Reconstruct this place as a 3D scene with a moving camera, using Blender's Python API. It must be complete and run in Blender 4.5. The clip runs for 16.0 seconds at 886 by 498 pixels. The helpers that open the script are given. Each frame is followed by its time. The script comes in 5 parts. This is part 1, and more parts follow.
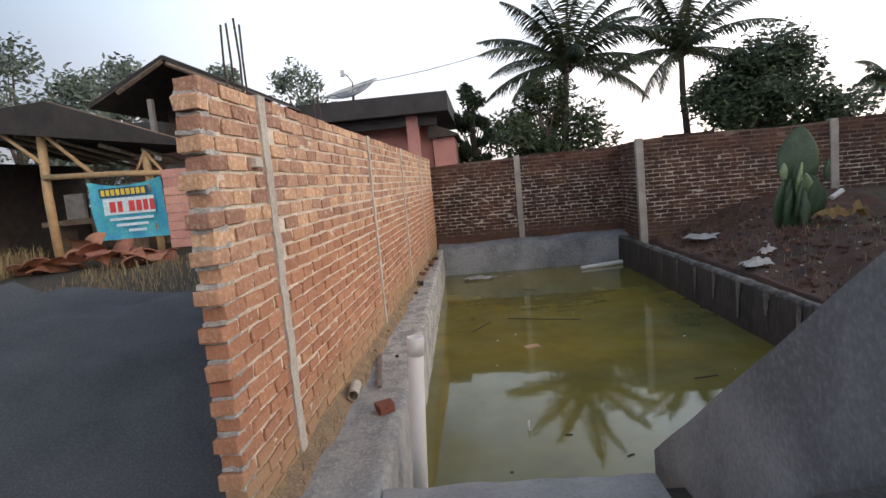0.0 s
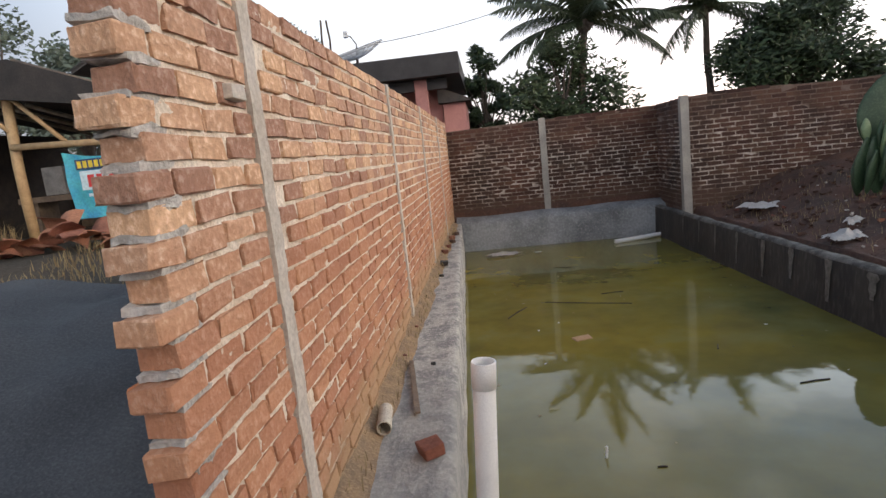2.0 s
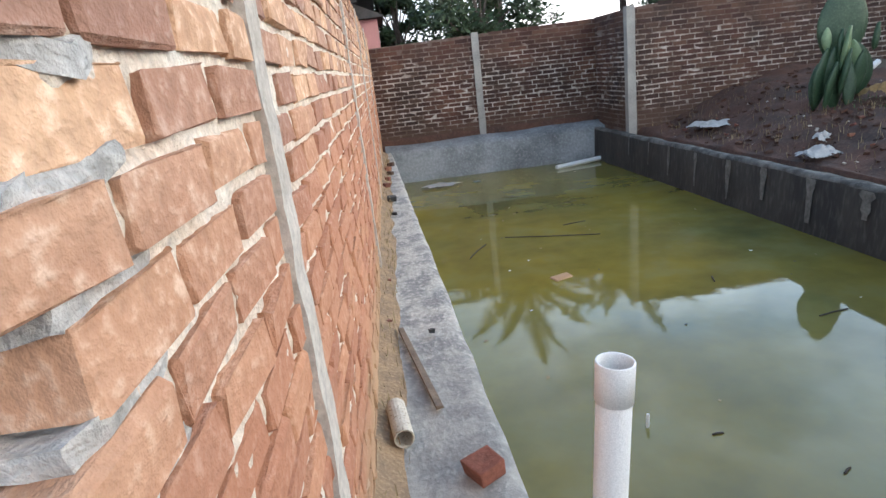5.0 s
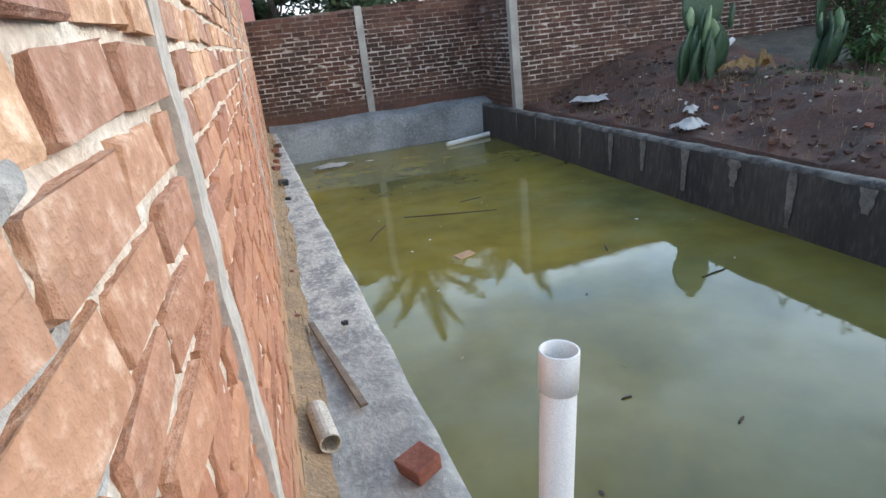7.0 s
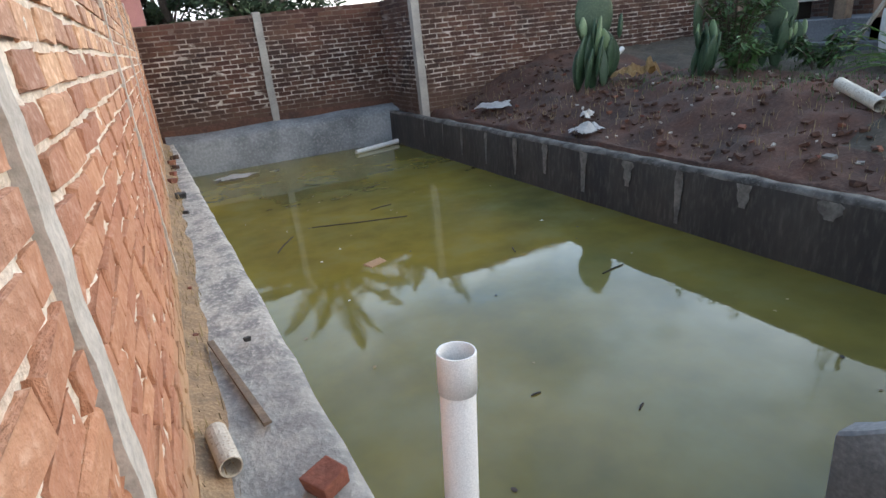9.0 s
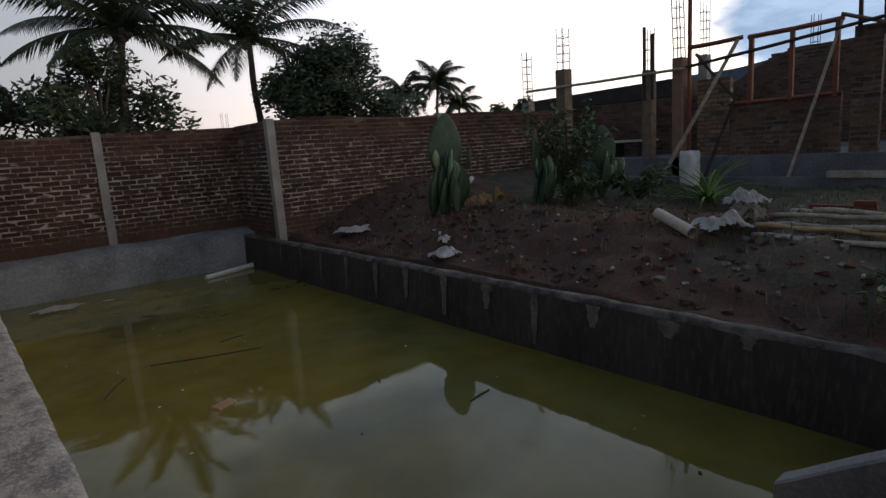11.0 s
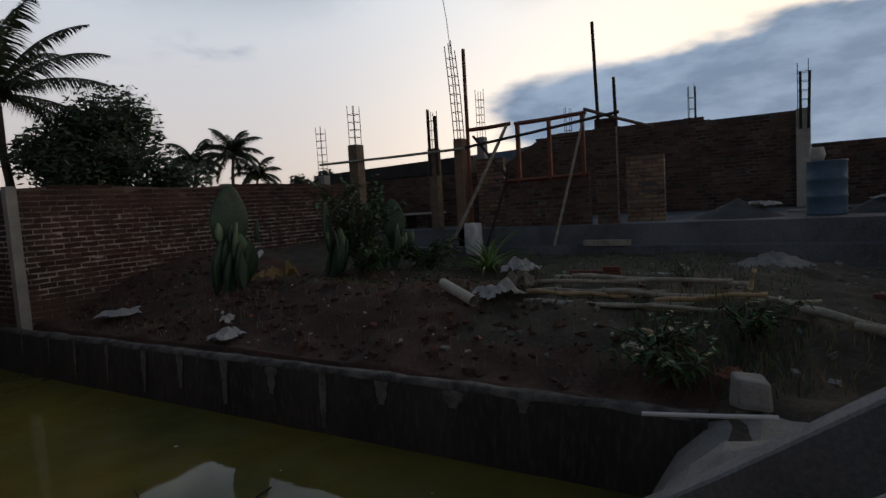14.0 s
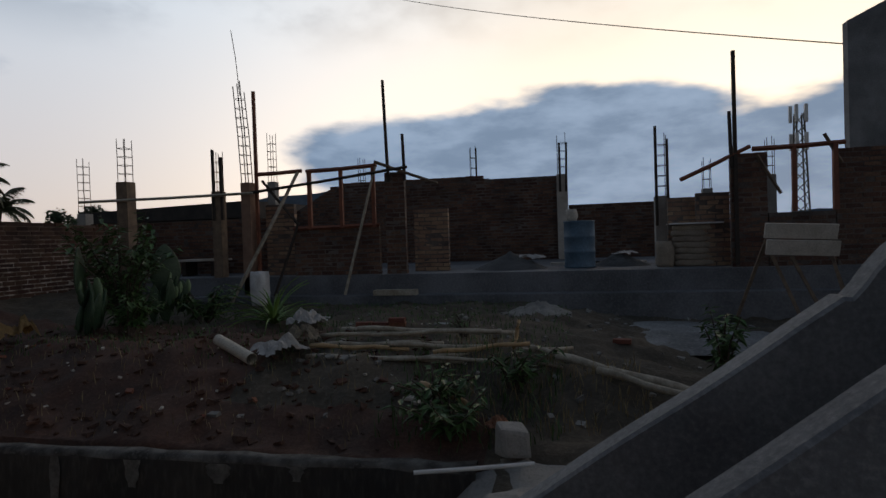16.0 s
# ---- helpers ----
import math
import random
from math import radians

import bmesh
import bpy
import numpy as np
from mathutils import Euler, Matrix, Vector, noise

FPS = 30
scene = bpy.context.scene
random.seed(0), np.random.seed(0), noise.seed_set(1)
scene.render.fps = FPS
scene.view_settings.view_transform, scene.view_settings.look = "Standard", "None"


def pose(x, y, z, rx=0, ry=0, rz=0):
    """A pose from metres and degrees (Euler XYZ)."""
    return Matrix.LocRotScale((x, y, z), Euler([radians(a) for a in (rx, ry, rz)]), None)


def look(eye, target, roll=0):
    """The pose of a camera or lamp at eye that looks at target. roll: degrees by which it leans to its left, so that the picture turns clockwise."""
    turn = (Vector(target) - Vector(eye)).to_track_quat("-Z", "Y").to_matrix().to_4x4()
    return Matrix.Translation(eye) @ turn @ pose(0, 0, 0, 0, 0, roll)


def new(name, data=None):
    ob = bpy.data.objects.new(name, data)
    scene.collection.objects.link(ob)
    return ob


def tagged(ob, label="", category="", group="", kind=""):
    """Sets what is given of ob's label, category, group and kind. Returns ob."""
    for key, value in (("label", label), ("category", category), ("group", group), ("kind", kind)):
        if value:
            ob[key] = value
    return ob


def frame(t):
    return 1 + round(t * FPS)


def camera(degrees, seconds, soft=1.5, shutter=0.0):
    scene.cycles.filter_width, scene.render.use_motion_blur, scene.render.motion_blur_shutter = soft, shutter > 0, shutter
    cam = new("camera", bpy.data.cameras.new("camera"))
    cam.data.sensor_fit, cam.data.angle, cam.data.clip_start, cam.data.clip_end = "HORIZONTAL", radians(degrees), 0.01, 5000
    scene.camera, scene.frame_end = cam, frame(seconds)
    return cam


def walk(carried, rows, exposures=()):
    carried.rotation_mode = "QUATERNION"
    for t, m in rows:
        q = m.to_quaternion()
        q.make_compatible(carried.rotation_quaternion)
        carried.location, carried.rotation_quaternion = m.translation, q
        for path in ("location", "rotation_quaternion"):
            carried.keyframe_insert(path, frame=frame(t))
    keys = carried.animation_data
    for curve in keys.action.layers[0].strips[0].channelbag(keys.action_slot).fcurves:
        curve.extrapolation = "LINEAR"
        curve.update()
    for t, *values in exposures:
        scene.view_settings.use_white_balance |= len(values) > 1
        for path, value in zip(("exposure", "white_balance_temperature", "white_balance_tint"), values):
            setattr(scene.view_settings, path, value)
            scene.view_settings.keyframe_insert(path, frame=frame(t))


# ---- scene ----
cam = camera(74.6, 16.0)
PATH = [
    (0, (1.162, 0.404, 1.523), (1.011, 2.385, 1.295), -5.3),
    (0.5, (1.068, 0.718, 1.492), (0.908, 2.692, 1.217), -5.7),
    (1, (0.98, 1.002, 1.482), (0.816, 2.972, 1.177), -5.9),
    (1.5, (0.831, 1.279, 1.509), (0.664, 3.247, 1.193), -5.9),
    (2, (0.774, 1.549, 1.452), (0.601, 3.516, 1.131), -6.1),
    (2.5, (0.753, 1.789, 1.458), (0.548, 3.75, 1.124), -6.3),
    (3, (0.614, 1.933, 1.428), (0.404, 3.891, 1.079), -6.5),
    (5.5, (0.163, 2.569, 1.367), (0.425, 4.445, 0.724), -6.5),
    (6, (0.13, 2.601, 1.393), (0.52, 4.442, 0.714), -6.2),
    (6.5, (0.132, 2.618, 1.386), (0.575, 4.442, 0.698), -6.4),
    (7, (0.133, 2.626, 1.382), (0.605, 4.439, 0.684), -6.5),
    (7.5, (0.141, 2.612, 1.376), (0.662, 4.408, 0.668), -6.5),
    (8, (0.154, 2.604, 1.366), (0.741, 4.375, 0.645), -6.4),
    (10.5, (0.245, 2.718, 1.363), (1.333, 4.322, 0.872), -4.3),
    (11, (0.262, 2.759, 1.41), (1.486, 4.301, 1.055), -3.8),
    (11.5, (0.304, 2.759, 1.439), (1.607, 4.249, 1.15), -3.6),
    (12, (0.324, 2.761, 1.438), (1.676, 4.215, 1.196), -3.4),
    (12.5, (0.36, 2.758, 1.44), (1.768, 4.162, 1.228), -3.6),
    (13, (0.402, 2.738, 1.434), (1.891, 4.06, 1.254), -3.6),
    (13.5, (0.442, 2.722, 1.432), (2.021, 3.938, 1.261), -3.6),
    (14, (0.502, 2.711, 1.423), (2.19, 3.771, 1.265), -3.4),
    (14.5, (0.561, 2.678, 1.424), (2.353, 3.556, 1.296), -3.1),
    (15, (0.596, 2.653, 1.446), (2.475, 3.332, 1.351), -2.7),
    (15.5, (0.639, 2.623, 1.477), (2.569, 3.147, 1.422), -2.1),
    (16, (0.638, 2.603, 1.494), (2.592, 3.029, 1.458), -1.9),
]
walk(cam, [(t, look(eye, target, roll)) for t, eye, target, roll in PATH],
     exposures=[(0, 0.6, 6500, 10), (1.5, 0.6, 6600, 10), (3, 1.0, 6600, 10), (5.5, 1.36, 5600, 2), (8, 1.38, 5600, 2), (10.5, -0.02, 6400, 9), (11, -0.72, 6400, 9), (11.5, -1.1, 6500, 9), (13, -1.45, 6600, 9), (16, -1.5, 6500, 9)])

# ---- sky and sun: dusk, the sun just down beyond the building site ----
SUN_AZ = radians(108)      # clockwise from +y
world = bpy.data.worlds.new("dusk_sky")
scene.world = world
world.use_nodes = True
wn, wl = world.node_tree.nodes, world.node_tree.links
for n in list(wn):
    wn.remove(n)


def wnode(kind, **kw):
    n = wn.new(kind)
    for k, v in kw.items():
        n.inputs[k].default_value = v
    return n


sky = wn.new("ShaderNodeTexSky")
sky.sky_type = "NISHITA"
sky.sun_disc = False
sky.sun_elevation = radians(5)
sky.sun_rotation = SUN_AZ
sky.altitude, sky.air_density, sky.dust_density, sky.ozone_density = 200, 1.0, 1.5, 2.0
coord = wn.new("ShaderNodeTexCoord")
sep = wn.new("ShaderNodeSeparateXYZ")
wl.new(coord.outputs["Generated"], sep.inputs[0])
# a bank of blue-grey cloud low over the sunset side, thin veils above it
cmap = wn.new("ShaderNodeMapping")
cmap.inputs["Scale"].default_value = (1.6, 1.6, 4.6)
cmap.inputs["Location"].default_value = (0.35, 0.1, 0.0)
wl.new(coord.outputs["Generated"], cmap.inputs[0])
cn = wnode("ShaderNodeTexNoise", Scale=1.7, Detail=7.0, Roughness=0.5)
wl.new(cmap.outputs[0], cn.inputs["Vector"])


def wmath(op, a, b=None, clamp=False):
    n = wn.new("ShaderNodeMath")
    n.operation, n.use_clamp = op, clamp
    for i, v in enumerate((a, b)):
        if v is None:
            continue
        if isinstance(v, (int, float)):
            n.inputs[i].default_value = v
        else:
            wl.new(v, n.inputs[i])
    return n.outputs[0]


def wrange(v, a, b, c=0.0, d=1.0):
    n = wn.new("ShaderNodeMapRange")
    n.interpolation_type = "SMOOTHSTEP"
    wl.new(v, n.inputs[0])
    for i, q in enumerate((a, b, c, d)):
        n.inputs[i + 1].default_value = q
    return n.outputs[0]


side = wmath("ADD", wmath("MULTIPLY", sep.outputs[0], 0.93), wmath("MULTIPLY", sep.outputs[1], -0.37))
bank = wmath("MULTIPLY", wrange(sep.outputs[2], 0.27, 0.16), wrange(side, 0.50, 0.80))
dens = wmath("ADD", wmath("MULTIPLY", bank, 0.36), cn.outputs["Fac"])
cloud = wmath("MULTIPLY", wrange(dens, 0.62, 0.76), 0.96)
# high pale haze that whitens the zenith
white = wn.new("ShaderNodeMixRGB")
white.inputs[0].default_value = 0.62
wl.new(sky.outputs[0], white.inputs[1])
ramp = wn.new("ShaderNodeValToRGB")
ramp.color_ramp.elements[0].position, ramp.color_ramp.elements[0].color = 0.0, (17.5, 14, 12.6, 1)
ramp.color_ramp.elements[1].position, ramp.color_ramp.elements[1].color = 0.35, (16, 17, 18.5, 1)
high = ramp.color_ramp.elements.new(0.8)
high.color = (2.6, 3.5, 5.0, 1)
wl.new(sep.outputs[2], ramp.inputs[0])
wl.new(ramp.outputs[0], white.inputs[2])
# the sky away from the sunset is dimmer
dim = wn.new("ShaderNodeMixRGB")
dim.blend_type = "MULTIPLY"
wl.new(wrange(side, -0.6, -0.97), dim.inputs[0])
wl.new(white.outputs[0], dim.inputs[1])
dim.inputs[2].default_value = (0.30, 0.33, 0.38, 1)
south = wn.new("ShaderNodeMixRGB")
south.blend_type = "MULTIPLY"
wl.new(wrange(sep.outputs[1], -0.25, -0.6), south.inputs[0])
wl.new(dim.outputs[0], south.inputs[1])
south.inputs[2].default_value = (0.92, 0.93, 0.95, 1)
north = wn.new("ShaderNodeMixRGB")
north.blend_type = "MULTIPLY"
wl.new(wrange(side, -0.05, -0.32), north.inputs[0])
wl.new(south.outputs[0], north.inputs[1])
north.inputs[2].default_value = (0.62, 0.68, 0.73, 1)
# the clear pale north-east, between the dusk side and the bank of cloud
clear = wmath("MULTIPLY", wmath("MULTIPLY", wrange(side, -0.3, 0.15), wrange(side, 0.98, 0.6)), wrange(sep.outputs[1], -0.1, 0.2))
pale = wn.new("ShaderNodeMixRGB")
pale.blend_type = "MULTIPLY"
wl.new(clear, pale.inputs[0])
wl.new(north.outputs[0], pale.inputs[1])
pale.inputs[2].default_value = (1.5, 1.55, 1.6, 1)
# broken high cloud overhead
vmap = wn.new("ShaderNodeMapping")
vmap.inputs["Scale"].default_value = (1.0, 1.0, 2.0)
wl.new(coord.outputs["Generated"], vmap.inputs[0])
vn = wnode("ShaderNodeTexNoise", Scale=3.2, Detail=6.0, Roughness=0.55)
wl.new(vmap.outputs[0], vn.inputs["Vector"])
veil = wn.new("ShaderNodeMixRGB")
veil.blend_type = "MULTIPLY"
wl.new(wmath("MULTIPLY", wrange(vn.outputs["Fac"], 0.42, 0.62), wrange(sep.outputs[2], 0.26, 0.42)), veil.inputs[0])
wl.new(pale.outputs[0], veil.inputs[1])
veil.inputs[2].default_value = (0.42, 0.46, 0.52, 1)
# the afterglow, brightest low down where the sun has set
glow = wmath("MULTIPLY", wmath("POWER", wrange(side, 0.1, 1.0), 2.0), wrange(sep.outputs[2], 0.75, 0.05))
lit = wn.new("ShaderNodeMixRGB")
lit.blend_type = "ADD"
wl.new(glow, lit.inputs[0])
wl.new(veil.outputs[0], lit.inputs[1])
lit.inputs[2].default_value = (26, 20, 13, 1)
mixc = wn.new("ShaderNodeMixRGB")
wl.new(cloud, mixc.inputs[0])
wl.new(lit.outputs[0], mixc.inputs[1])
cn2 = wnode("ShaderNodeTexNoise", Scale=4.5, Detail=6.0, Roughness=0.6)
wl.new(cmap.outputs[0], cn2.inputs["Vector"])
tone = wn.new("ShaderNodeMixRGB")
wl.new(wrange(cn2.outputs["Fac"], 0.35, 0.7), tone.inputs[0])
tone.inputs[1].default_value, tone.inputs[2].default_value = (3.9, 6.0, 9.2, 1), (7.0, 9.6, 13.5, 1)
wl.new(tone.outputs[0], mixc.inputs[2])
bg = wnode("ShaderNodeBackground", Strength=0.11)
wl.new(mixc.outputs[0], bg.inputs[0])
wout = wn.new("ShaderNodeOutputWorld")
wl.new(bg.outputs[0], wout.inputs[0])

sun_data = bpy.data.lights.new("sun", "SUN")
sun_data.energy, sun_data.angle, sun_data.color = 0.42, radians(25), (1.0, 0.72, 0.5)
sun = new("sun", sun_data)
sun.matrix_world = look((0, 0, 0), (-math.sin(SUN_AZ), -math.cos(SUN_AZ), -0.32))

# ---- materials ----
def mat(name, c1, c2, rough=0.85, scale=6.0, fine=60.0, bump=0.3, metal=0.0, spots=None, island=0.0, stain=0.35, ior=1.45, stretch=(1, 1, 1), sharp=0.15):
    """Two-scale noise between two colours, optional third-colour stains, bump, and per-object or per-island variation."""
    m = bpy.data.materials.new(name)
    m.use_nodes = True
    nt, ln = m.node_tree.nodes, m.node_tree.links
    b = nt["Principled BSDF"]
    b.inputs["Roughness"].default_value, b.inputs["Metallic"].default_value = rough, metal
    b.inputs["IOR"].default_value = ior
    tc = nt.new("ShaderNodeTexCoord")
    geo = nt.new("ShaderNodeNewGeometry")
    mp = nt.new("ShaderNodeMapping")
    mp.inputs["Scale"].default_value = stretch
    ln.new(geo.outputs["Position"], mp.inputs[0])
    big, small = nt.new("ShaderNodeTexNoise"), nt.new("ShaderNodeTexNoise")
    for n, s, d in ((big, scale, 5), (small, fine, 4)):
        n.inputs["Scale"].default_value, n.inputs["Detail"].default_value, n.inputs["Roughness"].default_value = s, d, 0.6
        ln.new(mp.outputs[0], n.inputs["Vector"])
    mix = nt.new("ShaderNodeMixRGB")
    rng = nt.new("ShaderNodeMapRange")
    ln.new(big.outputs["Fac"], rng.inputs[0])
    rng.inputs[1].default_value, rng.inputs[2].default_value = 0.5 - sharp, 0.5 + sharp
    ln.new(rng.outputs[0], mix.inputs[0])
    mix.inputs[1].default_value, mix.inputs[2].default_value = (*c1, 1), (*c2, 1)
    col = mix.outputs[0]
    if spots:
        r2 = nt.new("ShaderNodeMapRange")
        ln.new(small.outputs["Fac"], r2.inputs[0])
        r2.inputs[1].default_value, r2.inputs[2].default_value = 0.52, 0.68
        r2.inputs[4].default_value = stain
        m2 = nt.new("ShaderNodeMixRGB")
        ln.new(r2.outputs[0], m2.inputs[0])
        ln.new(col, m2.inputs[1])
        m2.inputs[2].default_value = (*spots, 1)
        col = m2.outputs[0]
    grain = nt.new("ShaderNodeHueSaturation")
    ln.new(col, grain.inputs["Color"])
    v = nt.new("ShaderNodeMapRange")
    ln.new(small.outputs["Fac"], v.inputs[0])
    v.inputs[1].default_value, v.inputs[2].default_value, v.inputs[3].default_value, v.inputs[4].default_value = 0.25, 0.75, 0.75, 1.25
    val = v.outputs[0]
    if island:
        info = nt.new("ShaderNodeObjectInfo")
        add = nt.new("ShaderNodeMath")
        add.operation = "ADD"
        ln.new(info.outputs["Random"], add.inputs[0])
        ln.new(geo.outputs["Random Per Island"], add.inputs[1])
        fr = nt.new("ShaderNodeMath")
        fr.operation = "FRACT"
        ln.new(add.outputs[0], fr.inputs[0])
        vr = nt.new("ShaderNodeMapRange")
        ln.new(fr.outputs[0], vr.inputs[0])
        vr.inputs[3].default_value, vr.inputs[4].default_value = 1 - island, 1 + island * 0.7
        mu = nt.new("ShaderNodeMath")
        mu.operation = "MULTIPLY"
        ln.new(val, mu.inputs[0]), ln.new(vr.outputs[0], mu.inputs[1])
        val = mu.outputs[0]
        hue = nt.new("ShaderNodeMapRange")
        ln.new(fr.outputs[0], hue.inputs[0])
        hue.inputs[3].default_value, hue.inputs[4].default_value = 0.492, 0.512
        ln.new(hue.outputs[0], grain.inputs["Hue"])
    ln.new(val, grain.inputs["Value"])
    ln.new(grain.outputs[0], b.inputs["Base Color"])
    if bump:
        bp = nt.new("ShaderNodeBump")
        bp.inputs["Strength"].default_value, bp.inputs["Distance"].default_value = bump, 0.01
        ln.new(small.outputs["Fac"], bp.inputs["Height"])
        ln.new(bp.outputs[0], b.inputs["Normal"])
    return m


BRICK = mat("brick", (0.56, 0.33, 0.215), (0.42, 0.225, 0.14), 0.93, 10, 60, 1.0, spots=(0.64, 0.49, 0.38), island=0.34, stain=0.55, stretch=(1, 0.55, 0.7), sharp=0.2)
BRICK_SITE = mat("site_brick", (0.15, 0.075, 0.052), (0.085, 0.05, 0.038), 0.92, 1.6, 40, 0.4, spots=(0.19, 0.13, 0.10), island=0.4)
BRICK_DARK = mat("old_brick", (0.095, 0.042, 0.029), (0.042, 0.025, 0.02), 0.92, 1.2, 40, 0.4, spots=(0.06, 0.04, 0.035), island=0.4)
BRICK_RED = mat("new_red_brick", (0.24, 0.085, 0.055), (0.16, 0.065, 0.045), 0.9, 6, 60, 0.4, island=0.3)
MORTAR = mat("mortar", (0.76, 0.68, 0.57), (0.56, 0.45, 0.34), 0.95, 7, 70, 1.0, spots=(0.72, 0.68, 0.62))
MORTAR_GREY = mat("grey_mortar", (0.52, 0.49, 0.45), (0.34, 0.32, 0.29), 0.95, 14, 60, 1.0, spots=(0.56, 0.54, 0.50))
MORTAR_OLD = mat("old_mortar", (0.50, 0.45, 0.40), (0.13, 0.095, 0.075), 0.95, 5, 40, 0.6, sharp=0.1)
CONCRETE = mat("concrete", (0.34, 0.32, 0.29), (0.24, 0.23, 0.22), 0.9, 3, 45, 0.5, spots=(0.17, 0.16, 0.15))
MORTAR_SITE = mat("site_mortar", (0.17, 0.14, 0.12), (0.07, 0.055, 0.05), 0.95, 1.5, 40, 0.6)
STRIP = mat("column_concrete", (0.56, 0.51, 0.45), (0.42, 0.37, 0.31), 0.9, 4, 50, 0.4)
LEDGE = mat("ledge_concrete", (0.43, 0.405, 0.36), (0.25, 0.24, 0.225), 0.92, 6, 36, 1.0, spots=(0.54, 0.50, 0.44), stain=0.65, sharp=0.05, stretch=(1, 0.75, 1))
RENDER_GREY = mat("grey_render", (0.25, 0.26, 0.27), (0.11, 0.115, 0.12), 0.85, 1.3, 24, 0.4, spots=(0.29, 0.29, 0.29))
SLIDE = mat("smooth_cement", (0.24, 0.243, 0.248), (0.13, 0.133, 0.138), 0.8, 1.7, 50, 0.3, spots=(0.22, 0.215, 0.21))
PLINTH = mat("plinth_cement", (0.19, 0.195, 0.21), (0.085, 0.088, 0.095), 0.85, 0.9, 30, 0.5, spots=(0.19, 0.185, 0.18))
# Wet algae and the wall's own shadow are both mixed into this dark colour.
DAMP_SHADED = mat("damp_shaded_wall", (0.05, 0.044, 0.038), (0.024, 0.022, 0.021), 0.75, 1.6, 25, 0.4, spots=(0.09, 0.08, 0.07), stretch=(1, 1, 0.25))
STREAK = mat("lime_streak", (0.22, 0.21, 0.195), (0.07, 0.066, 0.06), 0.9, 9, 40, 0.2, sharp=0.2)
SOIL = mat("red_soil", (0.105, 0.05, 0.033), (0.05, 0.03, 0.023), 0.97, 1.5, 28, 1.0, spots=(0.12, 0.07, 0.05))
YARD = mat("yard_earth", (0.09, 0.07, 0.05), (0.045, 0.04, 0.03), 0.97, 0.9, 22, 1.0, spots=(0.13, 0.115, 0.085))
SAND = mat("black_sand", (0.105, 0.105, 0.106), (0.07, 0.07, 0.072), 0.95, 1.4, 70, 0.8, spots=(0.13, 0.13, 0.13), stain=0.35)
PVC = mat("white_pvc", (0.74, 0.73, 0.71), (0.70, 0.69, 0.67), 0.35, 3, 320, 0.0)
PVC_OLD = mat("soiled_pvc", (0.62, 0.56, 0.46), (0.50, 0.44, 0.35), 0.6, 20, 75, 0.2, spots=(0.12, 0.08, 0.05), stain=0.9)
WOOD = mat("weathered_wood", (0.22, 0.16, 0.11), (0.13, 0.095, 0.07), 0.85, 8, 60, 0.4, stretch=(1, 1, 1))
WOOD_RED = mat("red_brown_timber", (0.24, 0.085, 0.045), (0.15, 0.055, 0.035), 0.7, 6, 50, 0.3)
WOOD_DARK = mat("dark_timber", (0.06, 0.045, 0.035), (0.035, 0.028, 0.024), 0.85, 6, 50, 0.3)
BAMBOO = mat("dry_bamboo", (0.52, 0.36, 0.19), (0.40, 0.26, 0.13), 0.6, 9, 45, 0.2, spots=(0.25, 0.16, 0.09))
BAMBOO_OLD = mat("old_bamboo", (0.46, 0.41, 0.33), (0.28, 0.24, 0.18), 0.75, 9, 45, 0.3)
STEEL = mat("rusty_rebar", (0.10, 0.075, 0.06), (0.06, 0.05, 0.045), 0.7, 20, 80, 0.2, metal=0.4)
LEAF = mat("palm_leaf", (0.035, 0.05, 0.022), (0.06, 0.07, 0.03), 0.6, 0.8, 6, 0.0, island=0.35)
LEAF_TREE = mat("tree_leaf", (0.03, 0.05, 0.02), (0.055, 0.075, 0.03), 0.65, 0.7, 6, 0.0, island=0.45)
# Distance haze painted into the colour: paler and greyer than tree_leaf.
LEAF_HAZE = mat("hazed_far_leaf", (0.10, 0.13, 0.10), (0.14, 0.17, 0.13), 0.8, 0.5, 4, 0.0, island=0.3)
CACTUS = mat("cactus_pad", (0.026, 0.055, 0.028), (0.045, 0.08, 0.04), 0.5, 5, 40, 0.2, spots=(0.07, 0.10, 0.055))
CACTUS_PALE = mat("young_cactus_pad", (0.20, 0.27, 0.14), (0.14, 0.20, 0.10), 0.5, 5, 40, 0.2)
GREEN = mat("fresh_leaf", (0.055, 0.115, 0.03), (0.09, 0.15, 0.045), 0.5, 4, 30, 0.0, island=0.35)
BARK = mat("bark", (0.13, 0.10, 0.08), (0.08, 0.065, 0.055), 0.95, 4, 30, 0.8)
PLASTIC = mat("white_sack_cloth", (0.76, 0.74, 0.72), (0.58, 0.56, 0.54), 0.55, 7, 60, 0.3, spots=(0.25, 0.22, 0.2))
CARDBOARD = mat("dry_yellow_leaf", (0.48, 0.33, 0.15), (0.34, 0.21, 0.09), 0.8, 7, 40, 0.3)
DRUM_BLUE = mat("blue_drum_paint", (0.10, 0.17, 0.24), (0.07, 0.12, 0.17), 0.5, 4, 30, 0.1)
CEMENT_BAG = mat("cement_bag_paper", (0.34, 0.28, 0.22), (0.25, 0.20, 0.15), 0.8, 5, 50, 0.2, island=0.2)
PLASTER_TAN = mat("tan_brickwork", (0.34, 0.22, 0.15), (0.26, 0.16, 0.11), 0.9, 5, 50, 0.3, island=0.25)
ROOF_TILE = mat("dark_roof_tile", (0.07, 0.06, 0.055), (0.04, 0.038, 0.036), 0.85, 3, 40, 0.4, island=0.3)
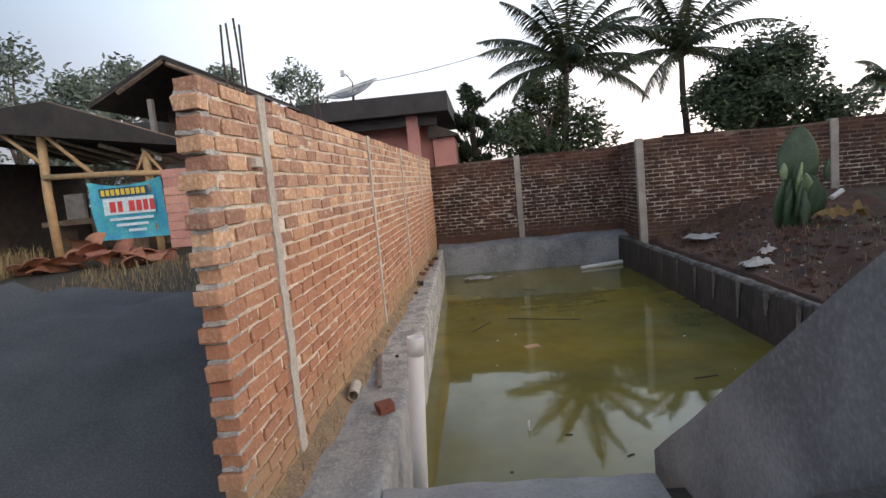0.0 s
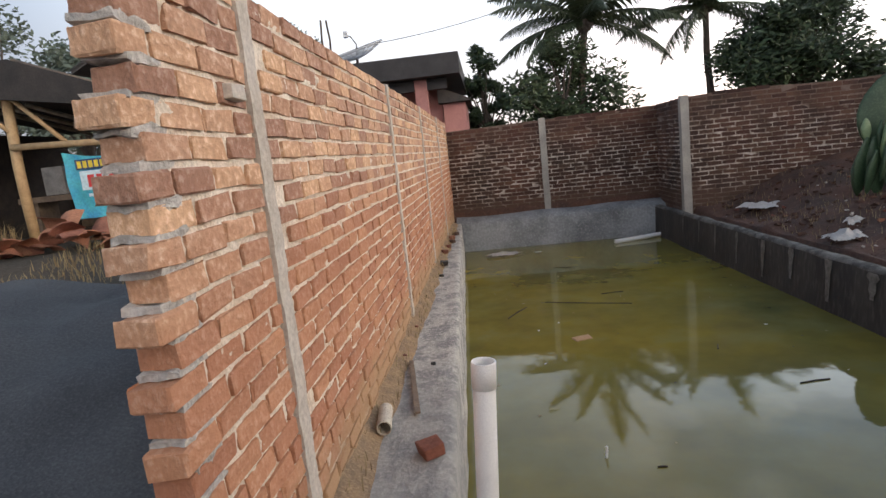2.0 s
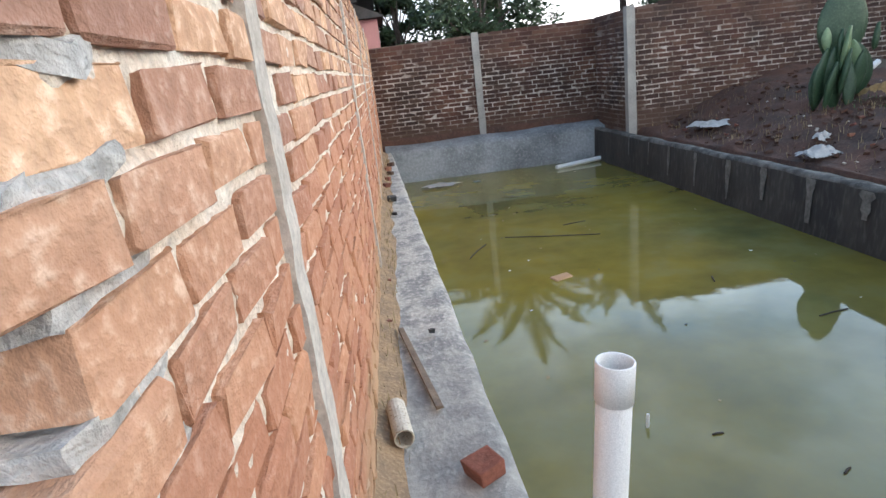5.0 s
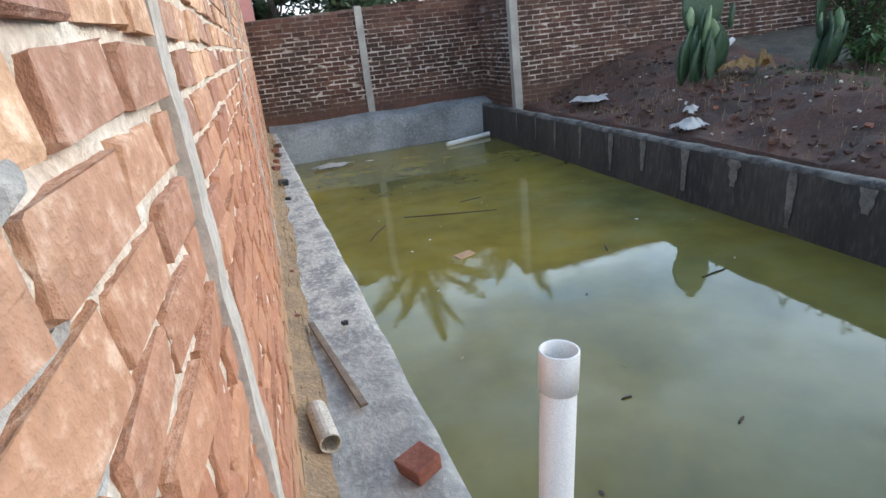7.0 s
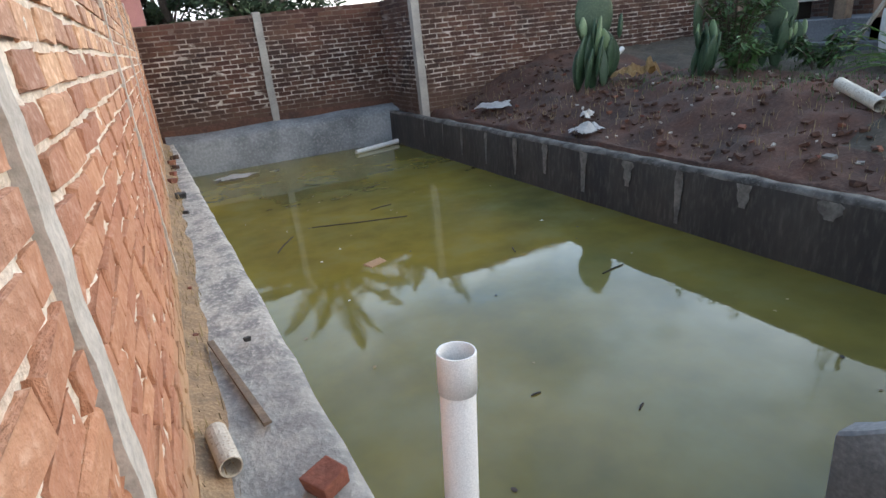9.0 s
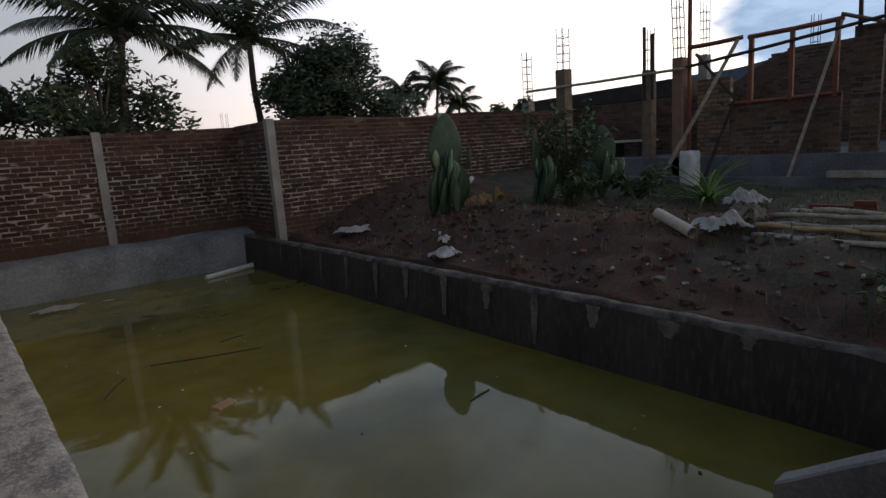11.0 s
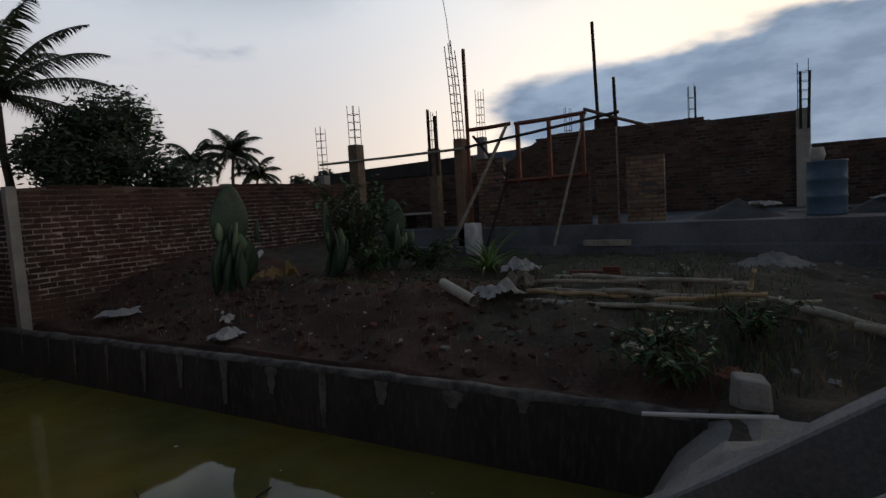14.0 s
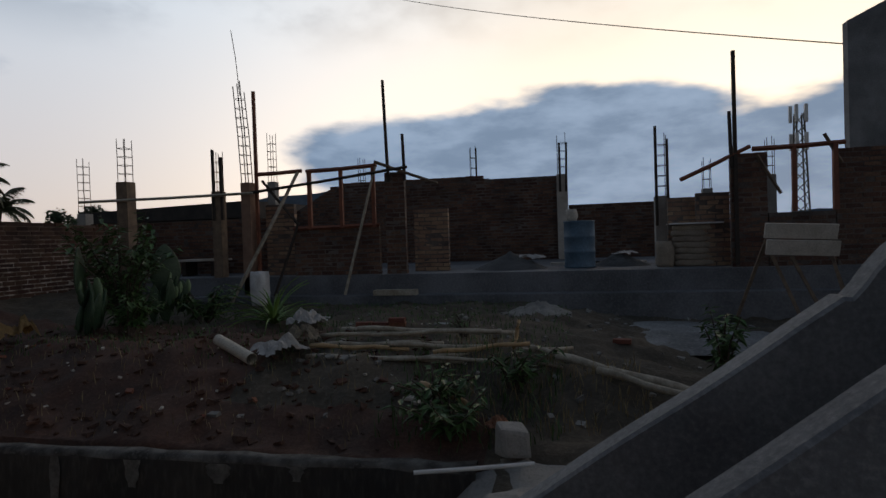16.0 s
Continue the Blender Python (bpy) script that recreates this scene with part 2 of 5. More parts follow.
PINK = mat("pink_wall_paint", (0.52, 0.25, 0.22), (0.43, 0.20, 0.18), 0.8, 2, 40, 0.1)
PINK_TILE = mat("pink_plank_paint", (0.60, 0.32, 0.26), (0.50, 0.25, 0.20), 0.75, 4, 50, 0.2, island=0.12)
FASCIA = mat("dark_fascia", (0.055, 0.05, 0.05), (0.035, 0.033, 0.033), 0.7, 2, 30, 0.1)
MESH_GREY = mat("dish_mesh", (0.62, 0.63, 0.64), (0.5, 0.51, 0.52), 0.5, 6, 60, 0.1)
BANNER = mat("blue_banner_vinyl", (0.05, 0.33, 0.55), (0.09, 0.50, 0.52), 0.5, 3, 30, 0.1)
BANNER_PALE = mat("pale_banner_print", (0.62, 0.76, 0.78), (0.50, 0.68, 0.72), 0.5, 6, 30, 0.1)
YELLOW = mat("yellow_print", (0.75, 0.58, 0.05), (0.68, 0.50, 0.04), 0.5, 6, 30, 0.0)
NAVY = mat("navy_print", (0.02, 0.05, 0.12), (0.03, 0.06, 0.14), 0.5, 6, 30, 0.0)
RED = mat("red_print", (0.65, 0.06, 0.05), (0.58, 0.05, 0.05), 0.5, 6, 30, 0.0)
DRY_GRASS = mat("dry_grass", (0.33, 0.25, 0.13), (0.24, 0.17, 0.09), 0.9, 5, 30, 0.0, island=0.3)
RUBBLE = mat("grey_rubble", (0.26, 0.25, 0.23), (0.17, 0.16, 0.15), 0.92, 5, 40, 0.5, island=0.3)
BLACK = mat("black_rubber", (0.02, 0.02, 0.02), (0.03, 0.03, 0.03), 0.6, 5, 40, 0.0)
CLAY = mat("clay_roof_tile", (0.40, 0.17, 0.11), (0.28, 0.12, 0.08), 0.85, 6, 50, 0.3, island=0.3)
# The blue is distance haze put into the hills' own colour.
HAZE_BLUE = mat("far_hill", (0.10, 0.14, 0.19), (0.12, 0.16, 0.21), 1.0, 0.01, 0.1, 0.0)


def worn(m, low, high, tint, wet, scale=2.2, axis=2):
    """A stain, or the near water's painted dimming, with a ragged edge between two heights (or distances along the
    axis), laid over a material's colour.
    """
    nt, ln = m.node_tree.nodes, m.node_tree.links
    b = nt["Principled BSDF"]
    src = b.inputs["Base Color"].links[0].from_socket
    geo = nt.new("ShaderNodeNewGeometry")
    sp = nt.new("ShaderNodeSeparateXYZ")
    ln.new(geo.outputs["Position"], sp.inputs[0])
    n = nt.new("ShaderNodeTexNoise")
    n.inputs["Scale"].default_value, n.inputs["Detail"].default_value, n.inputs["Roughness"].default_value = scale, 6, 0.65
    ln.new(geo.outputs["Position"], n.inputs["Vector"])
    sh = nt.new("ShaderNodeMath")
    sh.operation = "MULTIPLY_ADD"
    ln.new(n.outputs["Fac"], sh.inputs[0])
    sh.inputs[1].default_value = 1.6 * (high - low)
    ln.new(sp.outputs[axis], sh.inputs[2])
    r = nt.new("ShaderNodeMapRange")
    r.interpolation_type = "SMOOTHSTEP"
    ln.new(sh.outputs[0], r.inputs[0])
    off = 0.8 * (high - low)
    for i, v in enumerate((low + off, high + off, wet, 0.0)):
        r.inputs[i + 1].default_value = v
    mx = nt.new("ShaderNodeMixRGB")
    ln.new(r.outputs[0], mx.inputs[0])
    ln.new(src, mx.inputs[1])
    mx.inputs[2].default_value = (*tint, 1)
    ln.new(mx.outputs[0], b.inputs["Base Color"])
    return m


# dry mud splashed up the foot of the near wall; brown earth over the foot and the top of the old wall
worn(BRICK, 1.0, 1.5, (0.40, 0.15, 0.072), 0.6, 1.2)
worn(BRICK, 0.12, 0.42, (0.42, 0.27, 0.15), 0.85, 3.0)
worn(MORTAR, 0.12, 0.42, (0.44, 0.29, 0.17), 0.85, 3.0)
worn(LEDGE, 4.7, 5.7, (0.255, 0.245, 0.228), 0.55, 3.0, 1)
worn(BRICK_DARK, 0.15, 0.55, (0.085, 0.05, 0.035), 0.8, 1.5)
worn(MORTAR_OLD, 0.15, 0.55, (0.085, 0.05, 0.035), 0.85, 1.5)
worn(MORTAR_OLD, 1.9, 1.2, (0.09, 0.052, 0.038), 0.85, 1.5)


def water_material():
    m = mat("murky_water", (0.25, 0.19, 0.03), (0.12, 0.118, 0.04), 0.035, 0.5, 1.7, 0.0, ior=1.33, spots=(0.15, 0.145, 0.06), stain=0.5, sharp=0.2)
    nt, ln = m.node_tree.nodes, m.node_tree.links
    b = nt["Principled BSDF"]
    # Near end tinted darker, painting in the weaker reflection of a steep view.
    worn(m, 4.5, 9.0, (0.07, 0.07, 0.035), 0.3, 0.9, 1)
    geo = nt.new("ShaderNodeNewGeometry")
    n = nt.new("ShaderNodeTexNoise")
    n.inputs["Scale"].default_value, n.inputs["Detail"].default_value = 4.0, 4
    ln.new(geo.outputs["Position"], n.inputs["Vector"])
    bp = nt.new("ShaderNodeBump")
    bp.inputs["Strength"].default_value, bp.inputs["Distance"].default_value = 0.11, 0.01
    ln.new(n.outputs["Fac"], bp.inputs["Height"])
    ln.new(bp.outputs[0], b.inputs["Normal"])
    return m


WATER = water_material()

# ---- mesh helpers ----
rnd = random.Random(7)


def mesh_of(name, bm, material, smooth=False):
    me = bpy.data.meshes.new(name)
    bm.to_mesh(me)
    bm.free()
    if smooth:
        for p in me.polygons:
            p.use_smooth = True
    me.materials.append(material)
    return me


def thing(name, bm, material, label="", category="", group="", kind="", smooth=False):
    return tagged(new(name, mesh_of(name, bm, material, smooth)), label, category, group, kind)


def holder(name, label, category, at=(0, 0, 0), turn=0, group="", kind=""):
    ob = new(name)
    ob.matrix_world = pose(*at, 0, 0, turn)
    return tagged(ob, label, category, group, kind)


def part(name, bm, material, parent, label="", smooth=False):
    ob = new(name, mesh_of(name, bm, material, smooth))
    ob.parent = parent
    return tagged(ob, label)


def box(bm, x0, x1, y0, y1, z0, z1, m=None, jit=0.0, bevel=0.0):
    pts = [(x, y, z) for x in (x0, x1) for y in (y0, y1) for z in (z0, z1)]
    vs = []
    for p in pts:
        v = Vector(p)
        if jit:
            v += Vector([rnd.uniform(-jit, jit) for _ in range(3)])
        vs.append(bm.verts.new(m @ v if m else v))
    fs = [bm.faces.new([vs[i] for i in f]) for f in ((0, 1, 3, 2), (4, 6, 7, 5), (0, 4, 5, 1), (2, 3, 7, 6), (0, 2, 6, 4), (1, 5, 7, 3))]
    if bevel:
        es = list({e for f in fs for e in f.edges})
        bmesh.ops.bevel(bm, geom=es, offset=bevel, segments=2, profile=0.6, affect="EDGES")
    return bm


def cube(*a, **k):
    return box(bmesh.new(), *a, **k)


def tube(bm, pts, radii, sides=8, caps=True):
    """A tube along points, with a radius at each."""
    pts = [Vector(p) for p in pts]
    if isinstance(radii, (int, float)):
        radii = [radii] * len(pts)
    rings = []
    for i, p in enumerate(pts):
        d = (pts[min(i + 1, len(pts) - 1)] - pts[max(i - 1, 0)]).normalized()
        a = d.orthogonal().normalized() if abs(d.z) > 0.95 else d.cross(Vector((0, 0, 1))).normalized()
        b = d.cross(a)
        rings.append([bm.verts.new(p + radii[i] * (math.cos(2 * math.pi * k / sides) * a + math.sin(2 * math.pi * k / sides) * b)) for k in range(sides)])
    for r, s in zip(rings, rings[1:]):
        for k in range(sides):
            bm.faces.new((r[k], r[(k + 1) % sides], s[(k + 1) % sides], s[k]))
    if caps:
        bm.faces.new(rings[0][::-1])
        bm.faces.new(rings[-1])
    return bm


def prism(bm, pts, z0, z1):
    """An upright prism over a counter-clockwise outline; z1 may be a list, one a corner."""
    n = len(pts)
    tops = z1 if isinstance(z1, (list, tuple)) else [z1] * n
    lo = [bm.verts.new((x, y, z0)) for x, y in pts]
    hi = [bm.verts.new((x, y, z)) for (x, y), z in zip(pts, tops)]
    bm.faces.new(lo[::-1])
    bm.faces.new(hi)
    for i in range(n):
        j = (i + 1) % n
        bm.faces.new((lo[i], lo[j], hi[j], hi[i]))
    return bm


def smooth01(v):
    v = max(0.0, min(1.0, v))
    return v * v * (3 - 2 * v)


def nz(x, y, s, a):
    return a * noise.noise((x * s, y * s, 3.7))


# ---- ground ----
WATER_Z = -0.62


def ground_z(x, y):
    if x > 4.3:
        z = 0.40 * smooth01((x - 4.45) / 1.9)
        z += 0.32 * smooth01((y - 9.6) / 2.6) * smooth01((x - 4.4) / 2.8) * (1 - smooth01((x - 14) / 4))
        z += 0.13 * math.exp(-((x - 5.6) ** 2 / 1.2 + (y - 7.6) ** 2 / 3))
        z *= smooth01((y - 1.0) / 2.5) * 0.75 + 0.25
        if x > 4.5 and y < 14 and x < 14:
            z += nz(x, y, 1.3, 0.09) + nz(x, y, 4.0, 0.06) + nz(x, y, 9.0, 0.03)
        return z - 0.03
    if y > 14:
        return 0.3
    if x < -0.1:
        z = 0.72 * smooth01((y - 3) / 7) * smooth01((-x - 0.2) / 1.6) - 0.02
        return z + nz(x, y, 1.1, 0.06) * smooth01((-x - 0.5))
    return -0.03


def axis_steps(cuts, step, far):
    out = []
    for a, b in zip(cuts, cuts[1:]):
        n = max(1, round((b - a) / step))
        out += [a + (b - a) * i / n for i in range(n)]
    out.append(cuts[-1])
    lo, hi, d = [], [], 1.5
    p, q = out[0], out[-1]
    while q < far:
        p, q, d = p - d, q + d, d * 1.5
        lo.insert(0, p), hi.append(q)
    return lo + out + hi


def build_ground():
    xs = axis_steps([-8, -0.1, 0.1, 4.35, 4.45, 14], 0.08, 2500)
    ys = axis_steps([-3, 3.1, 3.14, 13.9, 13.95, 16], 0.08, 2500)
    verts, faces = [], []
    for y in ys:
        for x in xs:
            pool = 0.05 < x < 4.4 and 3.12 < y < 13.93
            verts.append((x, y, -1.5 if pool else ground_z(x, y)))
    w = len(xs)
    for j in range(len(ys) - 1):
        for i in range(w - 1):
            faces.append((j * w + i, j * w + i + 1, (j + 1) * w + i + 1, (j + 1) * w + i))
    me = bpy.data.meshes.new("ground")
    me.from_pydata(verts, [], faces)
    for p in me.polygons:
        p.use_smooth = True
    me.materials.append(SOIL), me.materials.append(YARD)
    for p in me.polygons:
        c = p.center
        if c.x < -0.1 or c.x > 8.0 or c.y < 3.2 or c.y > 14 or (c.x > 5.2 and c.y < 5.6):
            p.material_index = 1
    tagged(new("ground", me), "bare reddish-brown earth of a building plot", "ground", kind="structure")


build_ground()

# ---- pool: ledge, rims, water ----
def build_pool():
    water = bmesh.new()
    f = water.faces.new([water.verts.new(p) for p in ((0.1, 3.1, WATER_Z), (4.5, 3.1, WATER_Z), (4.5, 13.9, WATER_Z), (0.1, 13.9, WATER_Z))])
    thing("water", water, WATER, "still murky olive-green pond water reflecting the sky", "water", kind="structure")

    ledge = bmesh.new()
    n = 60
    rows = []
    for i in range(n + 1):
        y = 2.6 + (13.5 - 2.6) * i / n
        e = 0.555 - 0.036 * (y - 2.6) + nz(y, 1.0, 3.0, 0.012)
        row = []
        for k, fx in enumerate((0.0, 0.2, 0.4, 0.6, 0.8, 0.93, 1.0)):
            x = fx * e
            z = nz(x * 3, y, 4.0, 0.012) - (0.02 if k == 6 else 0) + (0.02 if k == 0 else 0)
            row.append(ledge.verts.new((x, y, z)))
        row.append(ledge.verts.new((e + 0.015, y, -1.3)))
        rows.append(row)
    for a, b in zip(rows, rows[1:]):
        for k in range(7):
            ledge.faces.new((a[k], a[k + 1], b[k + 1], b[k]))
    ledge.faces.new(rows[0])
    thing("pool_ledge", ledge, LEDGE, "rough grey concrete ledge along the brick wall", "ledge", kind="structure", smooth=True)

    near = bmesh.new()
    n = 24
    rows = []
    for i in range(n + 1):
        x = 0.54 + (1.9 - 0.54) * i / n
        edge = 3.22 + nz(x, 5, 6.0, 0.03)
        row = [near.verts.new((x, y, nz(x, y, 6, 0.014))) for y in (2.4, 2.7, 2.95, 3.12)]
        row += [near.verts.new((x, edge - 0.02, -0.005)), near.verts.new((x, edge, -0.05)), near.verts.new((x, edge, -1.3))]
        rows.append(row)
    for a, b in zip(rows, rows[1:]):
        for k in range(6):
            near.faces.new((a[k], b[k], b[k + 1], a[k + 1]))
    thing("pool_rim_near", near, CONCRETE, "rough broken concrete edge at the head of the pond", "pool rim", kind="structure", smooth=True)
    thing("pavement", cube(-0.12, 1.9, -4, 2.5, -0.25, -0.006), CONCRETE, "worn grey concrete slab before the pond", "pavement", kind="structure")

    rim = bmesh.new()
    n = 50
    rows = []
    for i in range(n + 1):
        y = 3.25 + (13.9 - 3.25) * i / n
        x = 4.37 - 0.026 * (y - 3.5) + nz(y, 2, 2.0, 0.015)
        row = [rim.verts.new((x + dx, y, z)) for dx, z in ((-0.06, -1.3), (0.0, -0.06 + nz(y, 1, 5, 0.02)), (0.02, -0.02 + nz(y, 4, 5, 0.015)), (0.11, -0.015 + nz(y, 7, 5, 0.02)), (0.16, -0.12))]
        rows.append(row)
    for a, b in zip(rows, rows[1:]):
        for k in range(4):
            rim.faces.new((a[k], b[k], b[k + 1], a[k + 1]))
    rim_ob = thing("pool_wall_right", rim, DAMP_SHADED, "dark cement pool wall, damp and shade-darkened in colour, with pale lime streaks", "pool wall", kind="structure", smooth=True)
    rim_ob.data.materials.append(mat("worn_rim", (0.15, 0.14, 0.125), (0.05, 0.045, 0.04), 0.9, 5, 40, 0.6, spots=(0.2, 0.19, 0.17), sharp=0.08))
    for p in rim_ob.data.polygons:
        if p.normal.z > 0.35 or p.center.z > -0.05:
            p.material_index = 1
    for y, w, d in ((12.0, 0.06, 0.3), (11.3, 0.05, 0.35), (10.65, 0.09, 0.42), (9.94, 0.09, 0.45), (9.18, 0.12, 0.48), (8.52, 0.13, 0.36), (7.8, 0.12, 0.45), (7.12, 0.16, 0.26), (6.47, 0.10, 0.5), (5.8, 0.14, 0.20), (5.1, 0.2, 0.14), (4.5, 0.15, 0.10)):
        x = 4.37 - 0.026 * (y - 3.5) + nz(y, 2, 2.0, 0.015)
        s = bmesh.new()
        k = 6
        left, right = [], []
        for i in range(k + 1):
            t = i / k
            ww = w * (1 - 0.6 * t) * (1 + rnd.uniform(-0.35, 0.35))
            z = -0.06 - d * t
            xx = x - 0.06 * (z + 0.06) / (-1.24) - 0.012
            left.append(s.verts.new((xx, y - ww / 2, z)))
            right.append(s.verts.new((xx, y + ww / 2, z)))
        for i in range(k):
            s.faces.new((left[i], left[i + 1], right[i + 1], right[i]))
        part("lime_streak", s, STREAK, rim_ob)

    far = bmesh.new()
    n = 40
    rows = []
    for i in range(n + 1):
        x = 0.05 + 4.4 * i / n
        z = 0.02 + nz(x, 2, 1.0, 0.05)
        rows.append([far.verts.new(p) for p in ((x, 13.55, -1.3), (x, 13.6, -0.1 + z), (x, 13.64, -0.03 + z), (x, 14.0, 0.06 + z))])
    for a, b in zip(rows, rows[1:]):
        for k in range(3):
            far.faces.new((a[k], b[k], b[k + 1], a[k + 1]))
    thing("pool_wall_far", far, RENDER_GREY, "grey cement-rendered pool wall at the far end", "pool wall", kind="structure", smooth=True)

    # rough corner between the right rim and the slide
    bm = bmesh.new()
    n, rows = 14, []
    for i in range(n + 1):
        x = 2.75 + (4.9 - 2.75) * i / n
        row = []
        for k in range(9):
            y = 3.75 - k * 0.16 + 0.15 * (x - 4.4) * 0.2
            z = (-1.2, -0.55, -0.25, -0.1, -0.02, 0.02, 0.02, 0.02, 0.0)[k] + nz(x * 2, y * 2, 1.5, 0.12)
            row.append(bm.verts.new((x + nz(x, y, 3, 0.05), y, z)))
        rows.append(row)
    for a, b in zip(rows, rows[1:]):
        for k in range(8):
            bm.faces.new((a[k], b[k], b[k + 1], a[k + 1]))
    thing("pool_corner", bm, CONCRETE, "rough broken concrete slope at the pond's corner", "pool corner", kind="structure", smooth=False)


build_pool()

# ---- water slide: two sloping cement walls with a trough between ----
def build_slide():
    ob = holder("water_slide", "grey cement water slide with two sloping side walls, unfinished", "water slide", (2.4, 3.4, -1.2))
    inv = Matrix.Translation((-2.4, -3.4, 1.2))

    def side(x0, x1, y_end, z_end, lean, slope=0.675):
        bm = bmesh.new()
        prof = [(y_end, z_end - 0.02), (y_end - 0.06, z_end + 0.02)]
        y, z = y_end - 0.06, z_end + 0.02
        for i in range(17):
            y -= 0.112
            z += 0.112 * slope
            prof.append((y, z + nz(y, x0, 2.5, 0.012)))
        for dy, dz in ((0.025, 0.005), (0.03, 0.035), (0.04, 0.06), (0.05, 0.06), (0.07, 0.06), (0.12, 0.07), (0.2, 0.12), (0.4, 0.27), (0.8, 0.54), (1.6, 0.6)):
            y -= dy
            z += dz
            prof.append((y, z))
        ring = []
        for y, z in prof:
            o = lean * (y_end - y)
            ring.append([bm.verts.new((x0 + o, y, -1.25)), bm.verts.new((x0 + o, y, z - 0.012)), bm.verts.new((x0 + o + 0.015, y, z)), bm.verts.new((x1 + o - 0.015, y, z)), bm.verts.new((x1 + o, y, z - 0.012)), bm.verts.new((x1 + o, y, -1.25))])
        for a, b in zip(ring, ring[1:]):
            for k in range(5):
                bm.faces.new((a[k], b[k], b[k + 1], a[k + 1]))
        bm.faces.new(ring[0][::-1])
        bm.faces.new(ring[-1])
        bm.transform(inv)
        part("side_wall", bm, SLIDE, ob)

    side(2.00, 2.12, 3.58, -0.04, 0.02, 0.74)
    side(2.80, 2.93, 3.72, -0.135, -0.05, 0.722)
    bm = bmesh.new()
    lo = []
    for i in range(12):
        y = 3.55 - i * 0.4
        z = -0.55 + i * 0.4 * 0.675
        o = -0.05 * i * 0.4
        lo.append([bm.verts.new((2.08 + o + dx, y, z + dz)) for dx, dz in ((0, 0.06), (0.12, -0.02), (0.36, -0.05), (0.6, -0.02), (0.74, 0.06))])
    for a, b in zip(lo, lo[1:]):
        for k in range(4):
            bm.faces.new((a[k], a[k + 1], b[k + 1], b[k]))
    bm.transform(inv)
    part("trough", bm, SLIDE, ob, smooth=True)


build_slide()

# ---- brickwork ----
def brick_mesh(name, material, lx, ly, lz, seed, rough=0.004):
    r = random.Random(seed)
    bm = bmesh.new()
    bmesh.ops.create_cube(bm, size=1)
    bmesh.ops.bevel(bm, geom=list(bm.edges), offset=0.035, segments=1, affect="EDGES")
    for v in bm.verts:
        v.co = Vector((v.co.x * lx, v.co.y * ly, v.co.z * lz)) + Vector([r.uniform(-rough, rough) for _ in range(3)])
    return mesh_of(name, bm, material)


def bond(length, height, course=0.0665, bl=0.205, joint=0.014, seed=0):
    """Courses of a running bond: middle along the wall, middle height, length of each brick."""
    r = random.Random(seed)
    z, i = 0.0, 0
    while z + course <= height + 0.01:
        s = -(bl / 2) * (i % 2) + r.uniform(-0.03, 0.0)
        while s < length:
            a, b = max(0.0, s), min(length, s + bl + r.uniform(-0.012, 0.008))
            if b - a > 0.05:
                yield (a + b) / 2, z + course / 2, b - a, i
            s = b + joint
        z += course
        i += 1


def joined_wall(name, label, origin, angle, length, height, thick, brick_mat, mortar_mat, seed, top=None, proud=0.006, gaps=(), singles=0):
    """A wall whose bricks are one mesh on a recessed mortar core; angle in degrees of its run; top(s) cuts its height."""
    m = pose(*origin, 0, 0, angle)
    core = bmesh.new()
    n = max(2, int(length / 0.5))
    cuts = [length * i / n for i in range(n + 1)]
    hs = [(top(s) if top else height) for s in cuts]
    ring = [[core.verts.new(m @ Vector(p)) for p in ((s, -thick / 2, -0.4), (s, thick / 2, -0.4), (s, thick / 2, h - 0.01), (s, -thick / 2, h - 0.01))] for s, h in zip(cuts, hs)]
    for a, b in zip(ring, ring[1:]):
        for k in range(4):
            core.faces.new((a[k], b[k], b[(k + 1) % 4], a[(k + 1) % 4]))
    core.faces.new(ring[0][::-1])
    core.faces.new(ring[-1])
    wall = thing(name, core, mortar_mat, label, "wall", kind="structure")
    bm = bmesh.new()
    r = random.Random(seed)
    shapes = [brick_mesh("brick", brick_mat, 1, thick + 2 * proud, 0.062, seed * 9 + k, 0.004) for k in range(5)] if singles else []
    for s, z, ln, i in bond(length, height, 0.082, 0.235, 0.018, seed):
        if top and z > top(s) - 0.02:
            continue
        if any(a < s < b and c < z < d for a, b, c, d in gaps):
            continue
        q = m @ pose(s, r.uniform(-0.006, 0.004), z + r.uniform(-0.003, 0.003), r.uniform(-1, 1), r.uniform(-1.2, 1.2), r.uniform(-1.5, 1.5))
        h = 0.031 + r.uniform(-0.004, 0.004)
        if singles:
            singles -= 1
            ob = new("brick", r.choice(shapes))
            ob.matrix_world = q @ Matrix.Diagonal((ln, 1, h / 0.031, 1))
            ob.parent = wall
            continue
        box(bm, -ln / 2, ln / 2, -thick / 2 - proud, thick / 2 + proud, -h, h, q, jit=0.004)
    bricks = part("brickwork", bm, brick_mat, wall)
    bricks["kind"] = "stuff"
    return wall

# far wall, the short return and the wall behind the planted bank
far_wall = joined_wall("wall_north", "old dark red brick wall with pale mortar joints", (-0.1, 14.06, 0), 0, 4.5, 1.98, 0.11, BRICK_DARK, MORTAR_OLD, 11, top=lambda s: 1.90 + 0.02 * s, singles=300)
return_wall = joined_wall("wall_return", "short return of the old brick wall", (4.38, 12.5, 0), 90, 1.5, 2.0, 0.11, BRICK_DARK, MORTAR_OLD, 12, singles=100)
